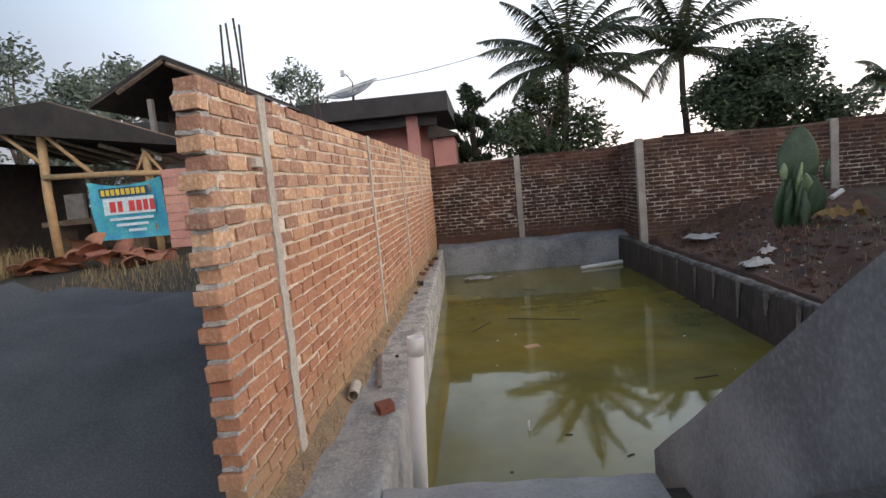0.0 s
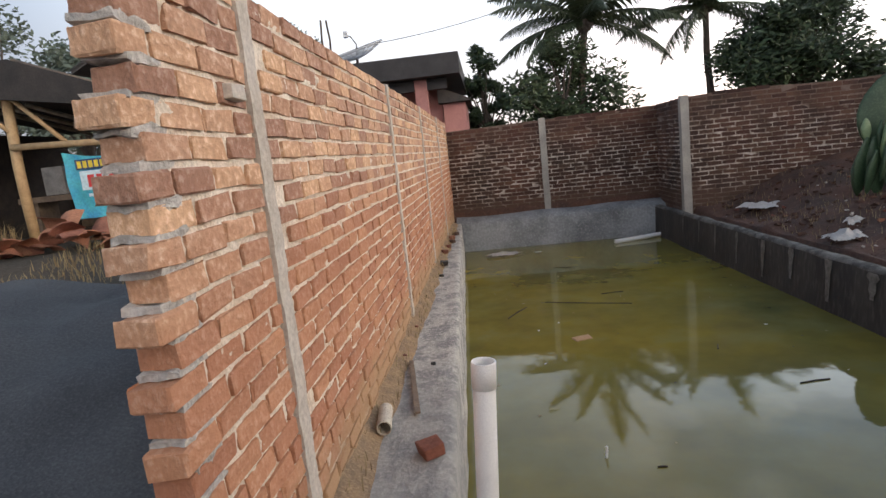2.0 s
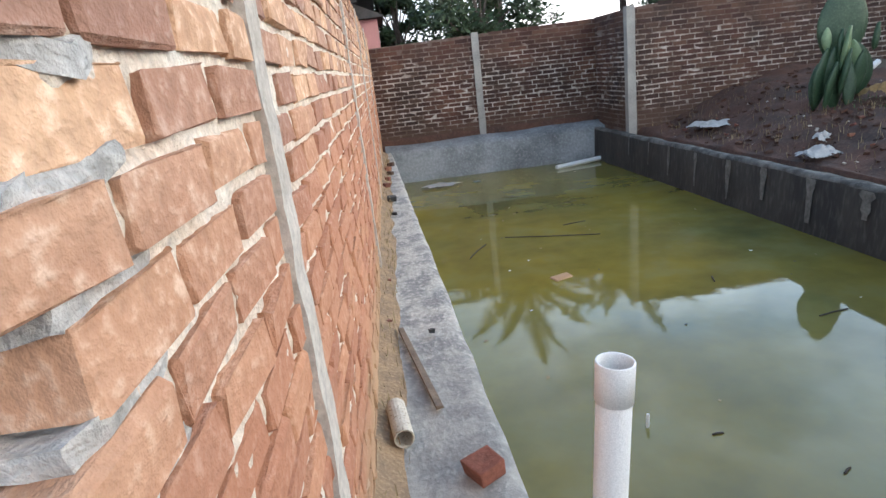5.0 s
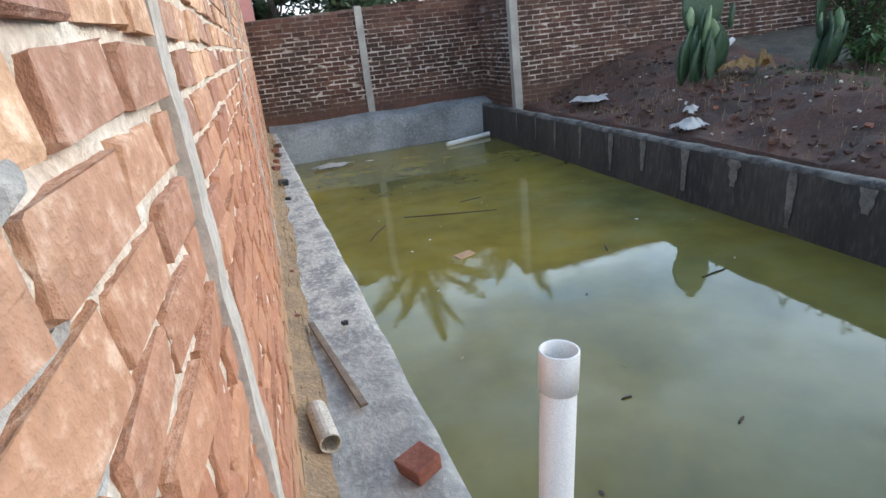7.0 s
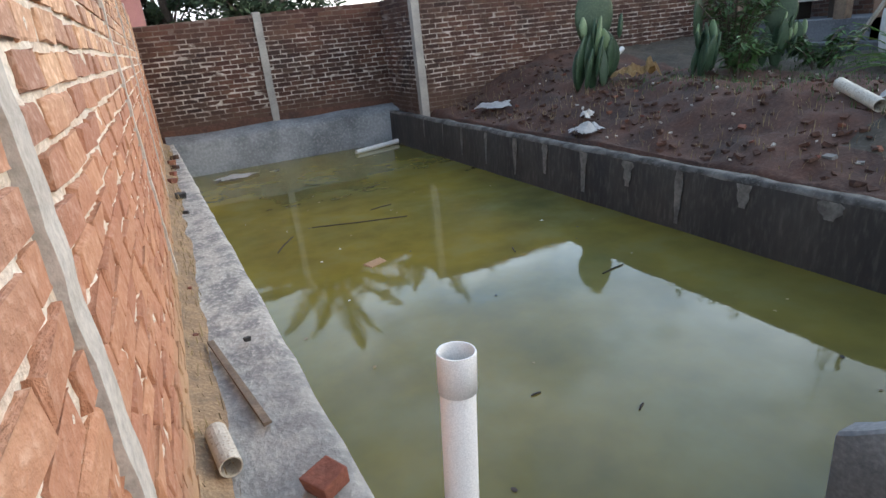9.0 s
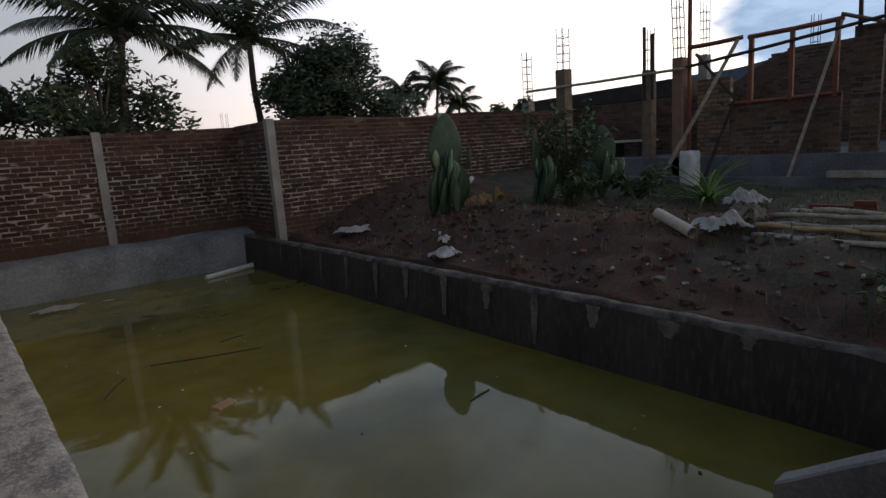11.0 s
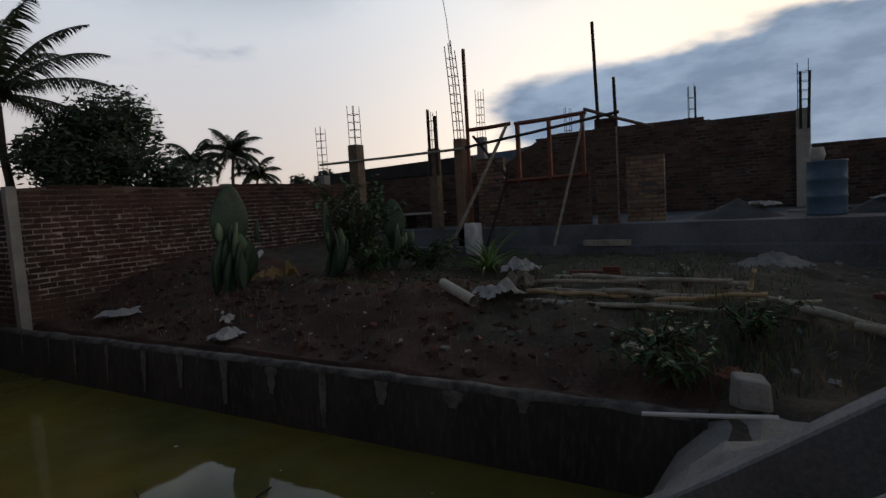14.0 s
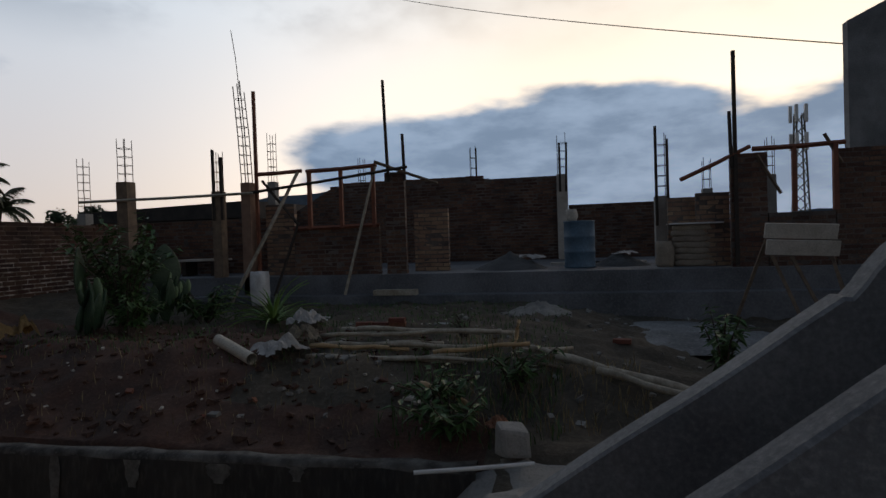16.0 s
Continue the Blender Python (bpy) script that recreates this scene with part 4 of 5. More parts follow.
# dark sand heap, broken tiles, dry scrub left of the wall
def heap(name, label, at, rx, ry, h, material, seed, n=40, power=1.3, category="heap", rough=0.05, edge=1e6):
    bm = bmesh.new()
    rows = []
    for j in range(n + 1):
        row = []
        for i in range(n + 1):
            u, v = 2 * i / n - 1, 2 * j / n - 1
            d = math.sqrt(u * u + v * v)
            z = h * max(0.0, 1 - d) ** power * (1 + 0.25 * noise.noise((u * 2 + seed, v * 2, 0.3)))
            z += rough * noise.noise((u * 6 + seed, v * 6, 1.0)) * (1 - min(1, d)) - 0.06 * smooth01(d - 0.7)
            row.append(bm.verts.new((min(u * rx, edge - at[0]), v * ry, z)))
        rows.append(row)
    for a, b in zip(rows, rows[1:]):
        for i in range(n):
            bm.faces.new((a[i], a[i + 1], b[i + 1], b[i]))
    ob = thing(name, bm, material, label, category, smooth=True)
    ob.matrix_world = pose(*at)
    return ob


heap("sand_heap", "broad heap of dark grey sand beside the wall", (-2.75, 4.9, 0.02), 2.9, 3.0, 1.12, SAND, 1, 70, 0.95, "sand heap", 0.16, -0.14)
r3 = random.Random(21)


def stones(name, label, n, area, material, smin, smax, seed, flat=0.6, zoff=0.0):
    """Loose pieces scattered over the ground, one mesh."""
    r = random.Random(seed)
    bm = bmesh.new()
    for i in range(n):
        x, y = r.uniform(area[0], area[1]), r.uniform(area[2], area[3])
        s = r.uniform(smin, smax)
        m = pose(x, y, ground_z(x, y) + s * flat * 0.35 + zoff, r.uniform(-25, 25), r.uniform(-25, 25), r.uniform(0, 360))
        box(bm, -s / 2, s / 2, -s * 0.35, s * 0.35, -s * flat * 0.4, s * flat * 0.4, m, jit=s * 0.14)
    return thing(name, bm, material, label, "rubble", kind="stuff")


tile_heap = []
for i in range(38):
    x, y = r3.uniform(-6.2, -4.0), r3.uniform(8.9, 9.6)
    bm = bmesh.new()
    n = 6
    up = [[bm.verts.new((0.17 * (k / n - 0.5) * 2, s * 0.15, 0.05 * math.sin(math.pi * k / n) + dz)) for k in range(n + 1)] for s in (-1, 1) for dz in (0, 0.014)]
    for a, b in ((0, 1), (1, 3), (3, 2), (2, 0)):
        for k in range(n):
            bm.faces.new((up[a][k], up[a][k + 1], up[b][k + 1], up[b][k]))
    ob = thing("roof_tile", bm, CLAY, "broken red clay roof tile on the heap below the banner", "roof tile", "heap of tiles")
    ob.matrix_world = pose(x, y, ground_z(x, y) + 0.04 + 0.34 * r3.random() * (1.1 - abs(x + 5.1)), r3.uniform(-45, 45), r3.uniform(-40, 40), r3.uniform(0, 360))


def scrub(name, label, n, area, material, h, seed, category="grass", zfix=None, width=0.006):
    r = random.Random(seed)
    verts, faces = [], []
    for i in range(n):
        x, y = r.uniform(area[0], area[1]), r.uniform(area[2], area[3])
        z = ground_z(x, y) if zfix is None else zfix
        a, hh = r.uniform(0, 6.28), h * r.uniform(0.4, 1.2)
        dx, dy = math.cos(a), math.sin(a)
        b = r.uniform(0.1, 0.8) * hh
        k = len(verts)
        verts += [(x - dy * width, y + dx * width, z - 0.01), (x + dy * width, y - dx * width, z - 0.01), (x + dx * b * 0.4 + dy * width * 0.8, y + dy * b * 0.4 - dx * width * 0.8, z + hh * 0.6), (x + dx * b * 0.4 - dy * width * 0.8, y + dy * b * 0.4 + dx * width * 0.8, z + hh * 0.6), (x + dx * b, y + dy * b, z + hh)]
        faces += [(k, k + 1, k + 2, k + 3), (k + 3, k + 2, k + 4)]
    me = bpy.data.meshes.new(name)
    me.from_pydata(verts, [], faces)
    me.materials.append(material)
    return tagged(new(name, me), label, category, kind="stuff")


scrub("dry_scrub", "dry brown scrub before the shed", 4500, (-10, -6.2, 7.0, 9.8), DRY_GRASS, 0.4, 51)
scrub("dry_grass", "thin dry grass before the tile heap", 1500, (-4.8, -0.3, 7.2, 9.5), DRY_GRASS, 0.15, 52)
scrub("ledge_weeds", "dry weeds at the foot of the brick wall", 420, (0.01, 0.12, 3.2, 12.5), DRY_GRASS, 0.06, 53, zfix=0.03, width=0.0025)

# starter bars on the brick wall
def starter_bars(at, w, h, n, label, rings=0, lean=(0, 0)):
    ob = holder("starter_bars", label, "rebar", at, group="starter bars")
    rr = random.Random(int(at[1] * 100))
    offs = [(-w / 2, -w / 2), (w / 2, -w / 2), (-w / 2, w / 2), (w / 2, w / 2)][:n]
    for dx, dy in offs:
        hh = h * rr.uniform(0.88, 1.0)
        part("bar", tube(bmesh.new(), [(dx, dy, -0.15), (dx + lean[0] * 0.4 + rr.uniform(-0.01, 0.01), dy + lean[1] * 0.4, hh * 0.5), (dx + lean[0], dy + lean[1], hh)], 0.006 if h < 0.5 else 0.008 if h < 1.9 else 0.011, 5), STEEL, ob)
    for k in range(rings):
        z = h * 0.92 * k / rings
        f = z / h
        pts = [(sx * w / 2 + lean[0] * f, sy * w / 2 + lean[1] * f, z) for sx, sy in ((-1, -1), (1, -1), (1, 1), (-1, 1), (-1, -1))]
        part("stirrup", tube(bmesh.new(), pts, 0.006, 4), STEEL, ob)
    return ob


starter_bars((-0.06, 3.44, 2.05), 0.07, 0.40, 4, "rusty starter bars rising from the brick wall", 1)
starter_bars((-0.06, 4.95, 2.05), 0.03, 0.22, 2, "thin rusty bars rising from the brick wall")

# ================= ledge and pond things =================
def standpipe():
    ob = holder("standpipe", "upright white plastic overflow pipe with a collar standing in the pond", "pipe", (0.69, 3.76, -1.45))
    ob.matrix_world = pose(0.565, 3.76, -1.45, 0, 3.5, 0)
    for name, r, z0, z1, label in (("pipe", 0.0465, 0.0, 1.975, ""), ("collar", 0.0505, 1.97, 2.08, "slightly wider collar")):
        bm = bmesh.new()
        k = 24
        rings = [[bm.verts.new((rr * math.cos(2 * math.pi * i / k), rr * math.sin(2 * math.pi * i / k), z)) for i in range(k)] for rr, z in ((r - 0.006, z0), (r, z0), (r, z1 - 0.002), (r - 0.001, z1), (r - 0.005, z1), (r - 0.006, z1 - 0.003), (r - 0.006, z1 - 0.5 if name == "pipe" else z0))]
        for a, b in zip(rings, rings[1:]):
            for i in range(k):
                bm.faces.new((a[i], a[(i + 1) % k], b[(i + 1) % k], b[i]))
        part(name, bm, PVC, ob, label, smooth=True)


standpipe()


def hollow_pipe(name, label, a, b, r, material, wall=0.005, category="pipe"):
    a, b = Vector(a), Vector(b)
    d = (b - a).normalized()
    u = d.cross(Vector((0, 0, 1))).normalized()
    v = u.cross(d)
    bm = bmesh.new()
    k = 18
    rings = [[bm.verts.new(p + rr * (math.cos(2 * math.pi * i / k) * u + math.sin(2 * math.pi * i / k) * v)) for i in range(k)] for p, rr in ((a, r), (b, r), (b, r - wall), (a, r - wall))]
    for p, q in zip(rings, rings[1:] + rings[:1]):
        for i in range(k):
            bm.faces.new((p[i], p[(i + 1) % k], q[(i + 1) % k], q[i]))
    bmesh.ops.recalc_face_normals(bm, faces=bm.faces)
    return thing(name, bm, material, label, category, smooth=False)


hollow_pipe("pipe_offcut", "short soiled cream pipe offcut lying on the ledge", (0.105, 4.42, 0.045), (0.075, 4.66, 0.045), 0.04, PVC_OLD)
bm = bmesh.new()
box(bm, -0.018, 0.018, -0.43, 0.43, -0.008, 0.008, None, jit=0.003, bevel=0.002)
ob = thing("wood_stick", bm, WOOD, "thin weathered wooden batten lying on the ledge", "batten")
ob.matrix_world = pose(0.188, 5.06, 0.022, 0, 0, 9.5)
bm = bmesh.new()
box(bm, -0.055, 0.055, -0.05, 0.05, -0.026, 0.028, None, jit=0.008, bevel=0.006)
ob = thing("brick_piece", bm, BRICK_RED, "broken red brick lying on the ledge", "brick")
ob.matrix_world = pose(0.375, 4.2, 0.036, 3, -4, 28)
for x, y, s, mt, lab in ((0.284, 5.387, 0.035, BLACK, "small dark stone on the ledge"), (0.06, 9.9, 0.09, BRICK_RED, "broken brick bit on the far ledge"), (0.08, 10.4, 0.08, BRICK_RED, "broken brick bit on the far ledge"), (0.12, 10.9, 0.09, BRICK_DARK, "broken brick bit on the far ledge"), (0.09, 11.3, 0.1, BRICK_RED, "broken brick bit on the far ledge"), (0.12, 9.0, 0.1, BLACK, "dark stone on the far ledge"), (0.13, 8.3, 0.05, BLACK, "dark stone on the far ledge"), (0.13, 11.7, 0.1, BRICK_DARK, "broken brick bit on the far ledge"), (0.06, 6.3, 0.03, BRICK_RED, "broken brick bit on the ledge"), (0.05, 5.6, 0.035, BRICK_RED, "broken brick bit on the ledge")):
    bm = bmesh.new()
    box(bm, -s / 2, s / 2, -s * 0.4, s * 0.4, -s * 0.3, s * 0.3, None, jit=s * 0.1, bevel=s * 0.1)
    ob = thing("brick_piece" if mt != BLACK else "stone", bm, mt, lab, "rubble", "bits on the ledge")
    ob.matrix_world = pose(x, y, 0.02 + s * 0.25, 4, 5, rnd.uniform(0, 180))

hollow_pipe("floating_pipe", "white pipe floating at the pond's far corner", (3.15, 13.0, WATER_Z + 0.03), (4.15, 13.32, WATER_Z + 0.05), 0.045, PVC)


def crumpled(name, label, at, rx, ry, h, material, seed, category="sheet", turn=0, n=22, spike=1.0):
    """A crumpled sheet or sack lying on something."""
    bm = bmesh.new()
    g = []
    for j in range(n + 1):
        row = []
        for i in range(n + 1):
            u, v = 2 * i / n - 1, 2 * j / n - 1
            e = 1 + 0.3 * noise.noise((u * 1.5 + seed, v * 1.5, 2.0))
            fold = abs(noise.noise((u * 1.8 + seed, v * 1.8, 0.5))) + 0.35 * abs(noise.noise((u * 4 + seed, v * 4, 4.5)))
            d = min(1.0, math.sqrt(u * u + v * v) / 1.2)
            row.append(bm.verts.new((u * rx * e, v * ry * e, h * fold * spike * 0.9 * (1 - d * d) + h * 0.55 * (1 - d * d))))
        g.append(row)
    for a, b in zip(g, g[1:]):
        for i in range(n):
            u, v = 2 * (i + 0.5) / n - 1, 2 * (g.index(a) + 0.5) / n - 1
            if math.sqrt(u * u + v * v) < 0.85 + 0.35 * noise.noise((u * 2 + seed, v * 2, 7)):
                bm.faces.new((a[i], a[i + 1], b[i + 1], b[i]))
    for v in [v for v in bm.verts if not v.link_faces]:
        bm.verts.remove(v)
    bmesh.ops.solidify(bm, geom=list(bm.faces), thickness=0.006)
    ob = thing(name, bm, material, label, category)
    ob.matrix_world = pose(*at, 0, 0, turn)
    return ob


crumpled("floating_sheet", "white plastic sheet floating on the pond", (0.95, 12.75, WATER_Z + 0.006), 0.42, 0.2, 0.06, PLASTIC, 2, turn=8)
crumpled("floating_scrap", "small white scrap floating on the pond", (1.62, 12.8, WATER_Z + 0.002), 0.1, 0.05, 0.012, PLASTIC, 5)
crumpled("plastic_sack", "crumpled white plastic sack on the earth bank", (5.07, 11.0, ground_z(5.07, 11.0) + 0.0), 0.42, 0.3, 0.13, PLASTIC, 3, "sack")
crumpled("torn_sack", "torn white sack hanging over the pool rim", (4.72, 8.35, ground_z(4.72, 8.35) + 0.01), 0.36, 0.2, 0.10, PLASTIC, 8, "sack", 35)
crumpled("torn_sack", "torn white plastic strips on the red soil", (5.05, 8.75, ground_z(5.05, 8.75) + 0.0), 0.26, 0.1, 0.09, PLASTIC, 9, "sack", 40)
bm = bmesh.new()
box(bm, -0.1, 0.1, -0.06, 0.06, -0.03, 0.01, None, jit=0.012, bevel=0.01)
ob = thing("floating_brick", bm, BRICK, "orange lump just breaking the pond's surface", "brick")
ob.matrix_world = pose(1.62, 7.55, WATER_Z + 0.005, 0, 0, 20)
bm = tube(bmesh.new(), [(0, 0, -0.1), (0.004, 0, 0.0), (0.012, 0.01, 0.075)], 0.009, 6)
bm2 = thing("floating_stick", bm, PVC, "small white stick poking out of the pond", "stick")
bm2.matrix_world = pose(1.38, 5.15, WATER_Z)
for i, (x, y, ln, a) in enumerate(((1.9, 8.9, 1.1, 160), (2.3, 9.3, 0.3, 10), (1.0, 8.7, 0.5, 60), (1.9, 11.2, 0.3, 150), (3.2, 6.1, 0.25, 10), (2.1, 4.6, 0.06, 30), (2.8, 7.0, 0.12, 70), (1.7, 5.0, 0.06, 0), (2.6, 10.4, 0.2, 20))):
    ob = thing("floating_twig", tube(bmesh.new(), [(-ln / 2, 0, 0), (0, 0.02 * ln, 0.003), (ln / 2, 0, 0)], 0.006, 5), WOOD_DARK, "dark twig floating on the pond", "twig", "floating twigs")
    ob.matrix_world = pose(x, y, WATER_Z + 0.004, 0, 0, a)
rr = random.Random(77)
for i in range(46):
    x, y = rr.uniform(0.7, 4.1), rr.uniform(4.0, 12.8)
    s = rr.uniform(0.008, 0.022)
    bm = bmesh.new()
    bm.faces.new([bm.verts.new((s * math.cos(k * 1.05) * rr.uniform(0.6, 1.2), s * math.sin(k * 1.05) * 0.7, 0)) for k in range(6)])
    ob = thing("floating_leaf", bm, rr.choice((DRY_GRASS, PLASTIC, WOOD_DARK)), "tiny leaf floating on the pond", "leaf", "floating leaves")
    ob.matrix_world = pose(x, y, WATER_Z + 0.004, 0, 0, rr.uniform(0, 360))
bm = bmesh.new()
tube(bm, [(3.99, 3.56, 0.09), (4.13, 3.2, 0.08), (4.3, 2.86, 0.06)], 0.014, 8)
thing("thin_pipe", bm, PVC, "thin white pipe lying across the pond's corner", "pipe")
bm = bmesh.new()
box(bm, -0.11, 0.11, -0.10, 0.10, -0.10, 0.10, None, jit=0.02, bevel=0.03)
ob = thing("concrete_block", bm, CONCRETE, "weathered concrete block by the pond's corner", "block")
ob.matrix_world = pose(4.55, 3.02, 0.11, 4, 3, 20)

# ================= planted bank and yard =================
def cactus(at, seed, scale=1.0, label="tall dark-green prickly pear cactus on the earth bank", turn=0):
    r = random.Random(seed)
    ob = holder("prickly_pear", label, "cactus", at, turn)

    def pad(x, y, z, w, h, yaw, tilt, material, name="pad"):
        bm = bmesh.new()
        bmesh.ops.create_uvsphere(bm, u_segments=18, v_segments=12, radius=1)
        for v in bm.verts:
            q = (v.co.z + 1) / 2
            k = 0.45 + 0.75 * math.sin(math.pi * min(1, 0.12 + 0.8 * q)) ** 0.8
            v.co = Vector((v.co.x * w * 0.38 * k, v.co.y * 0.035 * scale + 0.012 * noise.noise(v.co * 2 + Vector((seed, 0, 0))), q * h))
        bm.transform(pose(x, y, z, tilt, r.uniform(-8, 8), yaw))
        part(name, bm, material, ob, smooth=True)

    s = scale
    pad(0.0, 0, -0.05, 0.30 * s, 0.75 * s, 5, 3, CACTUS)
    pad(0.05 * s, 0.08, 0.45 * s, 0.62 * s, 0.98 * s, -12, -3, CACTUS)
    pad(-0.22 * s, 0.02, 0.0, 0.30 * s, 0.70 * s, 20, 6, CACTUS)
    pad(0.30 * s, 0.02, 0.1, 0.36 * s, 0.62 * s, -25, 4, CACTUS)
    pad(-0.02 * s, -0.1, 0.42 * s, 0.22 * s, 0.50 * s, 55, 8, CACTUS_PALE)
    pad(0.14 * s, -0.08, 0.40 * s, 0.2 * s, 0.36 * s, -50, 8, CACTUS_PALE)
    for k in range(9):
        a = k * 0.7 + r.uniform(-0.2, 0.2)
        pad(0.22 * s * math.cos(a), 0.18 * s * math.sin(a), r.uniform(-0.04, 0.25) * s, r.uniform(0.15, 0.24) * s, r.uniform(0.38, 0.62) * s, r.uniform(-70, 70), r.uniform(-10, 14), CACTUS)
    for k in range(4):
        pad(r.uniform(-0.3, 0.4) * s, r.uniform(-0.1, 0.1), r.uniform(0.45, 0.65) * s, 0.13 * s, r.uniform(0.2, 0.34) * s, r.uniform(-60, 60), r.uniform(-12, 12), CACTUS if k % 2 else CACTUS_PALE)
    return ob


def gz(x, y):
    return ground_z(x, y)


cactus((5.95, 9.75, gz(5.95, 9.75)), 1, 1.08)
cactus((7.05, 8.75, gz(7.05, 8.75)), 2, 0.8, "smaller prickly pear cactus among the shrubs", 40)
cactus((8.2, 8.5, gz(8.2, 8.5)), 3, 0.8, "smaller prickly pear cactus among the shrubs", -30)


def leafy_shrub(name, label, at, h, spread, seed, material=GREEN, stems=7, leaves=26, size=0.16, category="shrub"):
    r = random.Random(seed)
    ob = holder(name, label, category, at)
    st, lv = bmesh.new(), bmesh.new()
    for i in range(stems):
        a = r.uniform(0, 6.28)
        d = spread * r.uniform(0.3, 1.0)
        hh = h * r.uniform(0.6, 1.0)
        pts = [Vector((0.05 * math.cos(a), 0.05 * math.sin(a), 0)), Vector((d * 0.45 * math.cos(a), d * 0.45 * math.sin(a), hh * 0.6)), Vector((d * math.cos(a), d * math.sin(a), hh))]
        tube(st, pts, [0.014, 0.010, 0.004], 5)
        for k in range(leaves):
            t = 0.25 + 0.75 * k / leaves
            p = pts[0].lerp(pts[1], t * 2) if t < 0.5 else pts[1].lerp(pts[2], t * 2 - 1)
            b = r.uniform(0, 6.28)
            u = Vector((math.cos(b), math.sin(b), r.uniform(-0.5, 0.5))).normalized()
            w = u.cross(Vector((0, 0, 1))).normalized()
            s = size * r.uniform(0.6, 1.2)
            q = [p, p + u * s * 0.4 + w * s * 0.2, p + u * s + Vector((0, 0, -0.25 * s)), p + u * s * 0.4 - w * s * 0.2]
            lv.faces.new([lv.verts.new(v) for v in q])
    part("stem", st, BARK, ob)["kind"] = "stuff"
    part("foliage", lv, material, ob)["kind"] = "stuff"
    return ob


leafy_shrub("shrub", "leafy green cassava-like shrub on the bank", (7.7, 8.8, gz(7.7, 8.8)), 1.6, 0.95, 1, stems=30, leaves=34)
leafy_shrub("shrub", "low green shrub on the bank", (7.2, 8.3, gz(7.2, 8.3)), 0.6, 0.6, 2, stems=14)
leafy_shrub("shrub", "low green shrub on the bank", (8.4, 8.0, gz(8.4, 8.0)), 0.55, 0.6, 3, stems=14)
leafy_shrub("shrub", "spindly green shrub by the grey sand", (6.65, 1.2, gz(6.65, 1.2)), 0.72, 0.45, 4, stems=9, leaves=30, size=0.13)
leafy_shrub("weed", "green weed at the pond's corner", (4.85, 3.5, gz(4.85, 3.5)), 0.36, 0.45, 5, stems=16, leaves=16, size=0.12, category="weed")
leafy_shrub("weed", "green weed among the poles", (5.2, 3.7, gz(5.2, 3.7)), 0.32, 0.45, 6, stems=14, leaves=14, size=0.11, category="weed")
leafy_shrub("weed", "green weed among the poles", (5.6, 3.1, gz(5.6, 3.1)), 0.36, 0.5, 7, stems=16, leaves=14, size=0.11, category="weed")
leafy_shrub("weed", "thin green weed by the poles", (7.2, 3.8, gz(7.2, 3.8)), 0.35, 0.25, 8, stems=7, leaves=10, size=0.07, category="weed")


FRESH = mat("bright_strap_leaf", (0.13, 0.24, 0.05), (0.20, 0.30, 0.08), 0.45, 4, 30, 0.0, island=0.25)


def agave():
    ob = holder("pandan_plant", "bright green spiky strap-leaved plant in the yard", "plant", (8.2, 6.75, gz(8.2, 6.75)))
    r = random.Random(4)
    for i in range(46):
        a, ln, el = r.uniform(0, 6.28), r.uniform(0.55, 0.95), r.uniform(0.35, 1.4)
        bm = bmesh.new()
        pts, p, e = [], Vector((0, 0, 0)), el
        for k in range(6):
            pts.append(p.copy())
            p = p + Vector((math.cos(a) * math.cos(e), math.sin(a) * math.cos(e), math.sin(e))) * ln / 5
            e -= 0.22
        side = Vector((-math.sin(a), math.cos(a), 0))
        L = [bm.verts.new(q - side * 0.032 * (1 - k / 5.2)) for k, q in enumerate(pts)]
        M = [bm.verts.new(q - Vector((0, 0, 0.01))) for q in pts]
        R = [bm.verts.new(q + side * 0.032 * (1 - k / 5.2)) for k, q in enumerate(pts)]
        for k in range(5):
            bm.faces.new((L[k], M[k], M[k + 1], L[k + 1]))
            bm.faces.new((M[k], R[k], R[k + 1], M[k + 1]))
        part("leaf", bm, FRESH, ob)


agave()
crumpled("leaf_sheath", "dry yellow-brown palm sheath by the cactus", (6.25, 9.35, gz(6.25, 9.35)), 0.26, 0.2, 0.2, CARDBOARD, 11, "dry leaves")
crumpled("leaf_sheath", "upright dry tan leaf sheath by the cactus", (6.6, 9.3, gz(6.6, 9.3)), 0.2, 0.14, 0.3, CARDBOARD, 14, "dry leaves")
hollow_pipe("pipe_stub", "white pipe stub sticking out behind the cactus", (6.75, 10.2, gz(6.75, 10.2) + 0.25), (6.95, 10.25, gz(6.95, 10.25) + 0.36), 0.04, PVC)
# thick pipe with cloth, sacks
hollow_pipe("thick_pipe", "thick pale pipe lying half covered by a sack", (6.25, 6.35, gz(6.25, 6.35) + 0.10), (5.85, 5.72, gz(5.85, 5.72) + 0.07), 0.06, PVC_OLD)
crumpled("printed_sack", "crumpled white printed sack over a pipe", (6.05, 5.55, gz(6.05, 5.55)), 0.34, 0.3, 0.22, PLASTIC, 15, "sack", 20)
crumpled("tan_sack", "crumpled tan sack beside the poles", (6.5, 5.45, gz(6.5, 5.45)), 0.24, 0.2, 0.2, CEMENT_BAG, 16, "sack")
crumpled("plastic_bag", "white plastic bag crumpled on the yard", (8.0, 6.15, gz(8.0, 6.15)), 0.32, 0.26, 0.26, PLASTIC, 17, "bag")


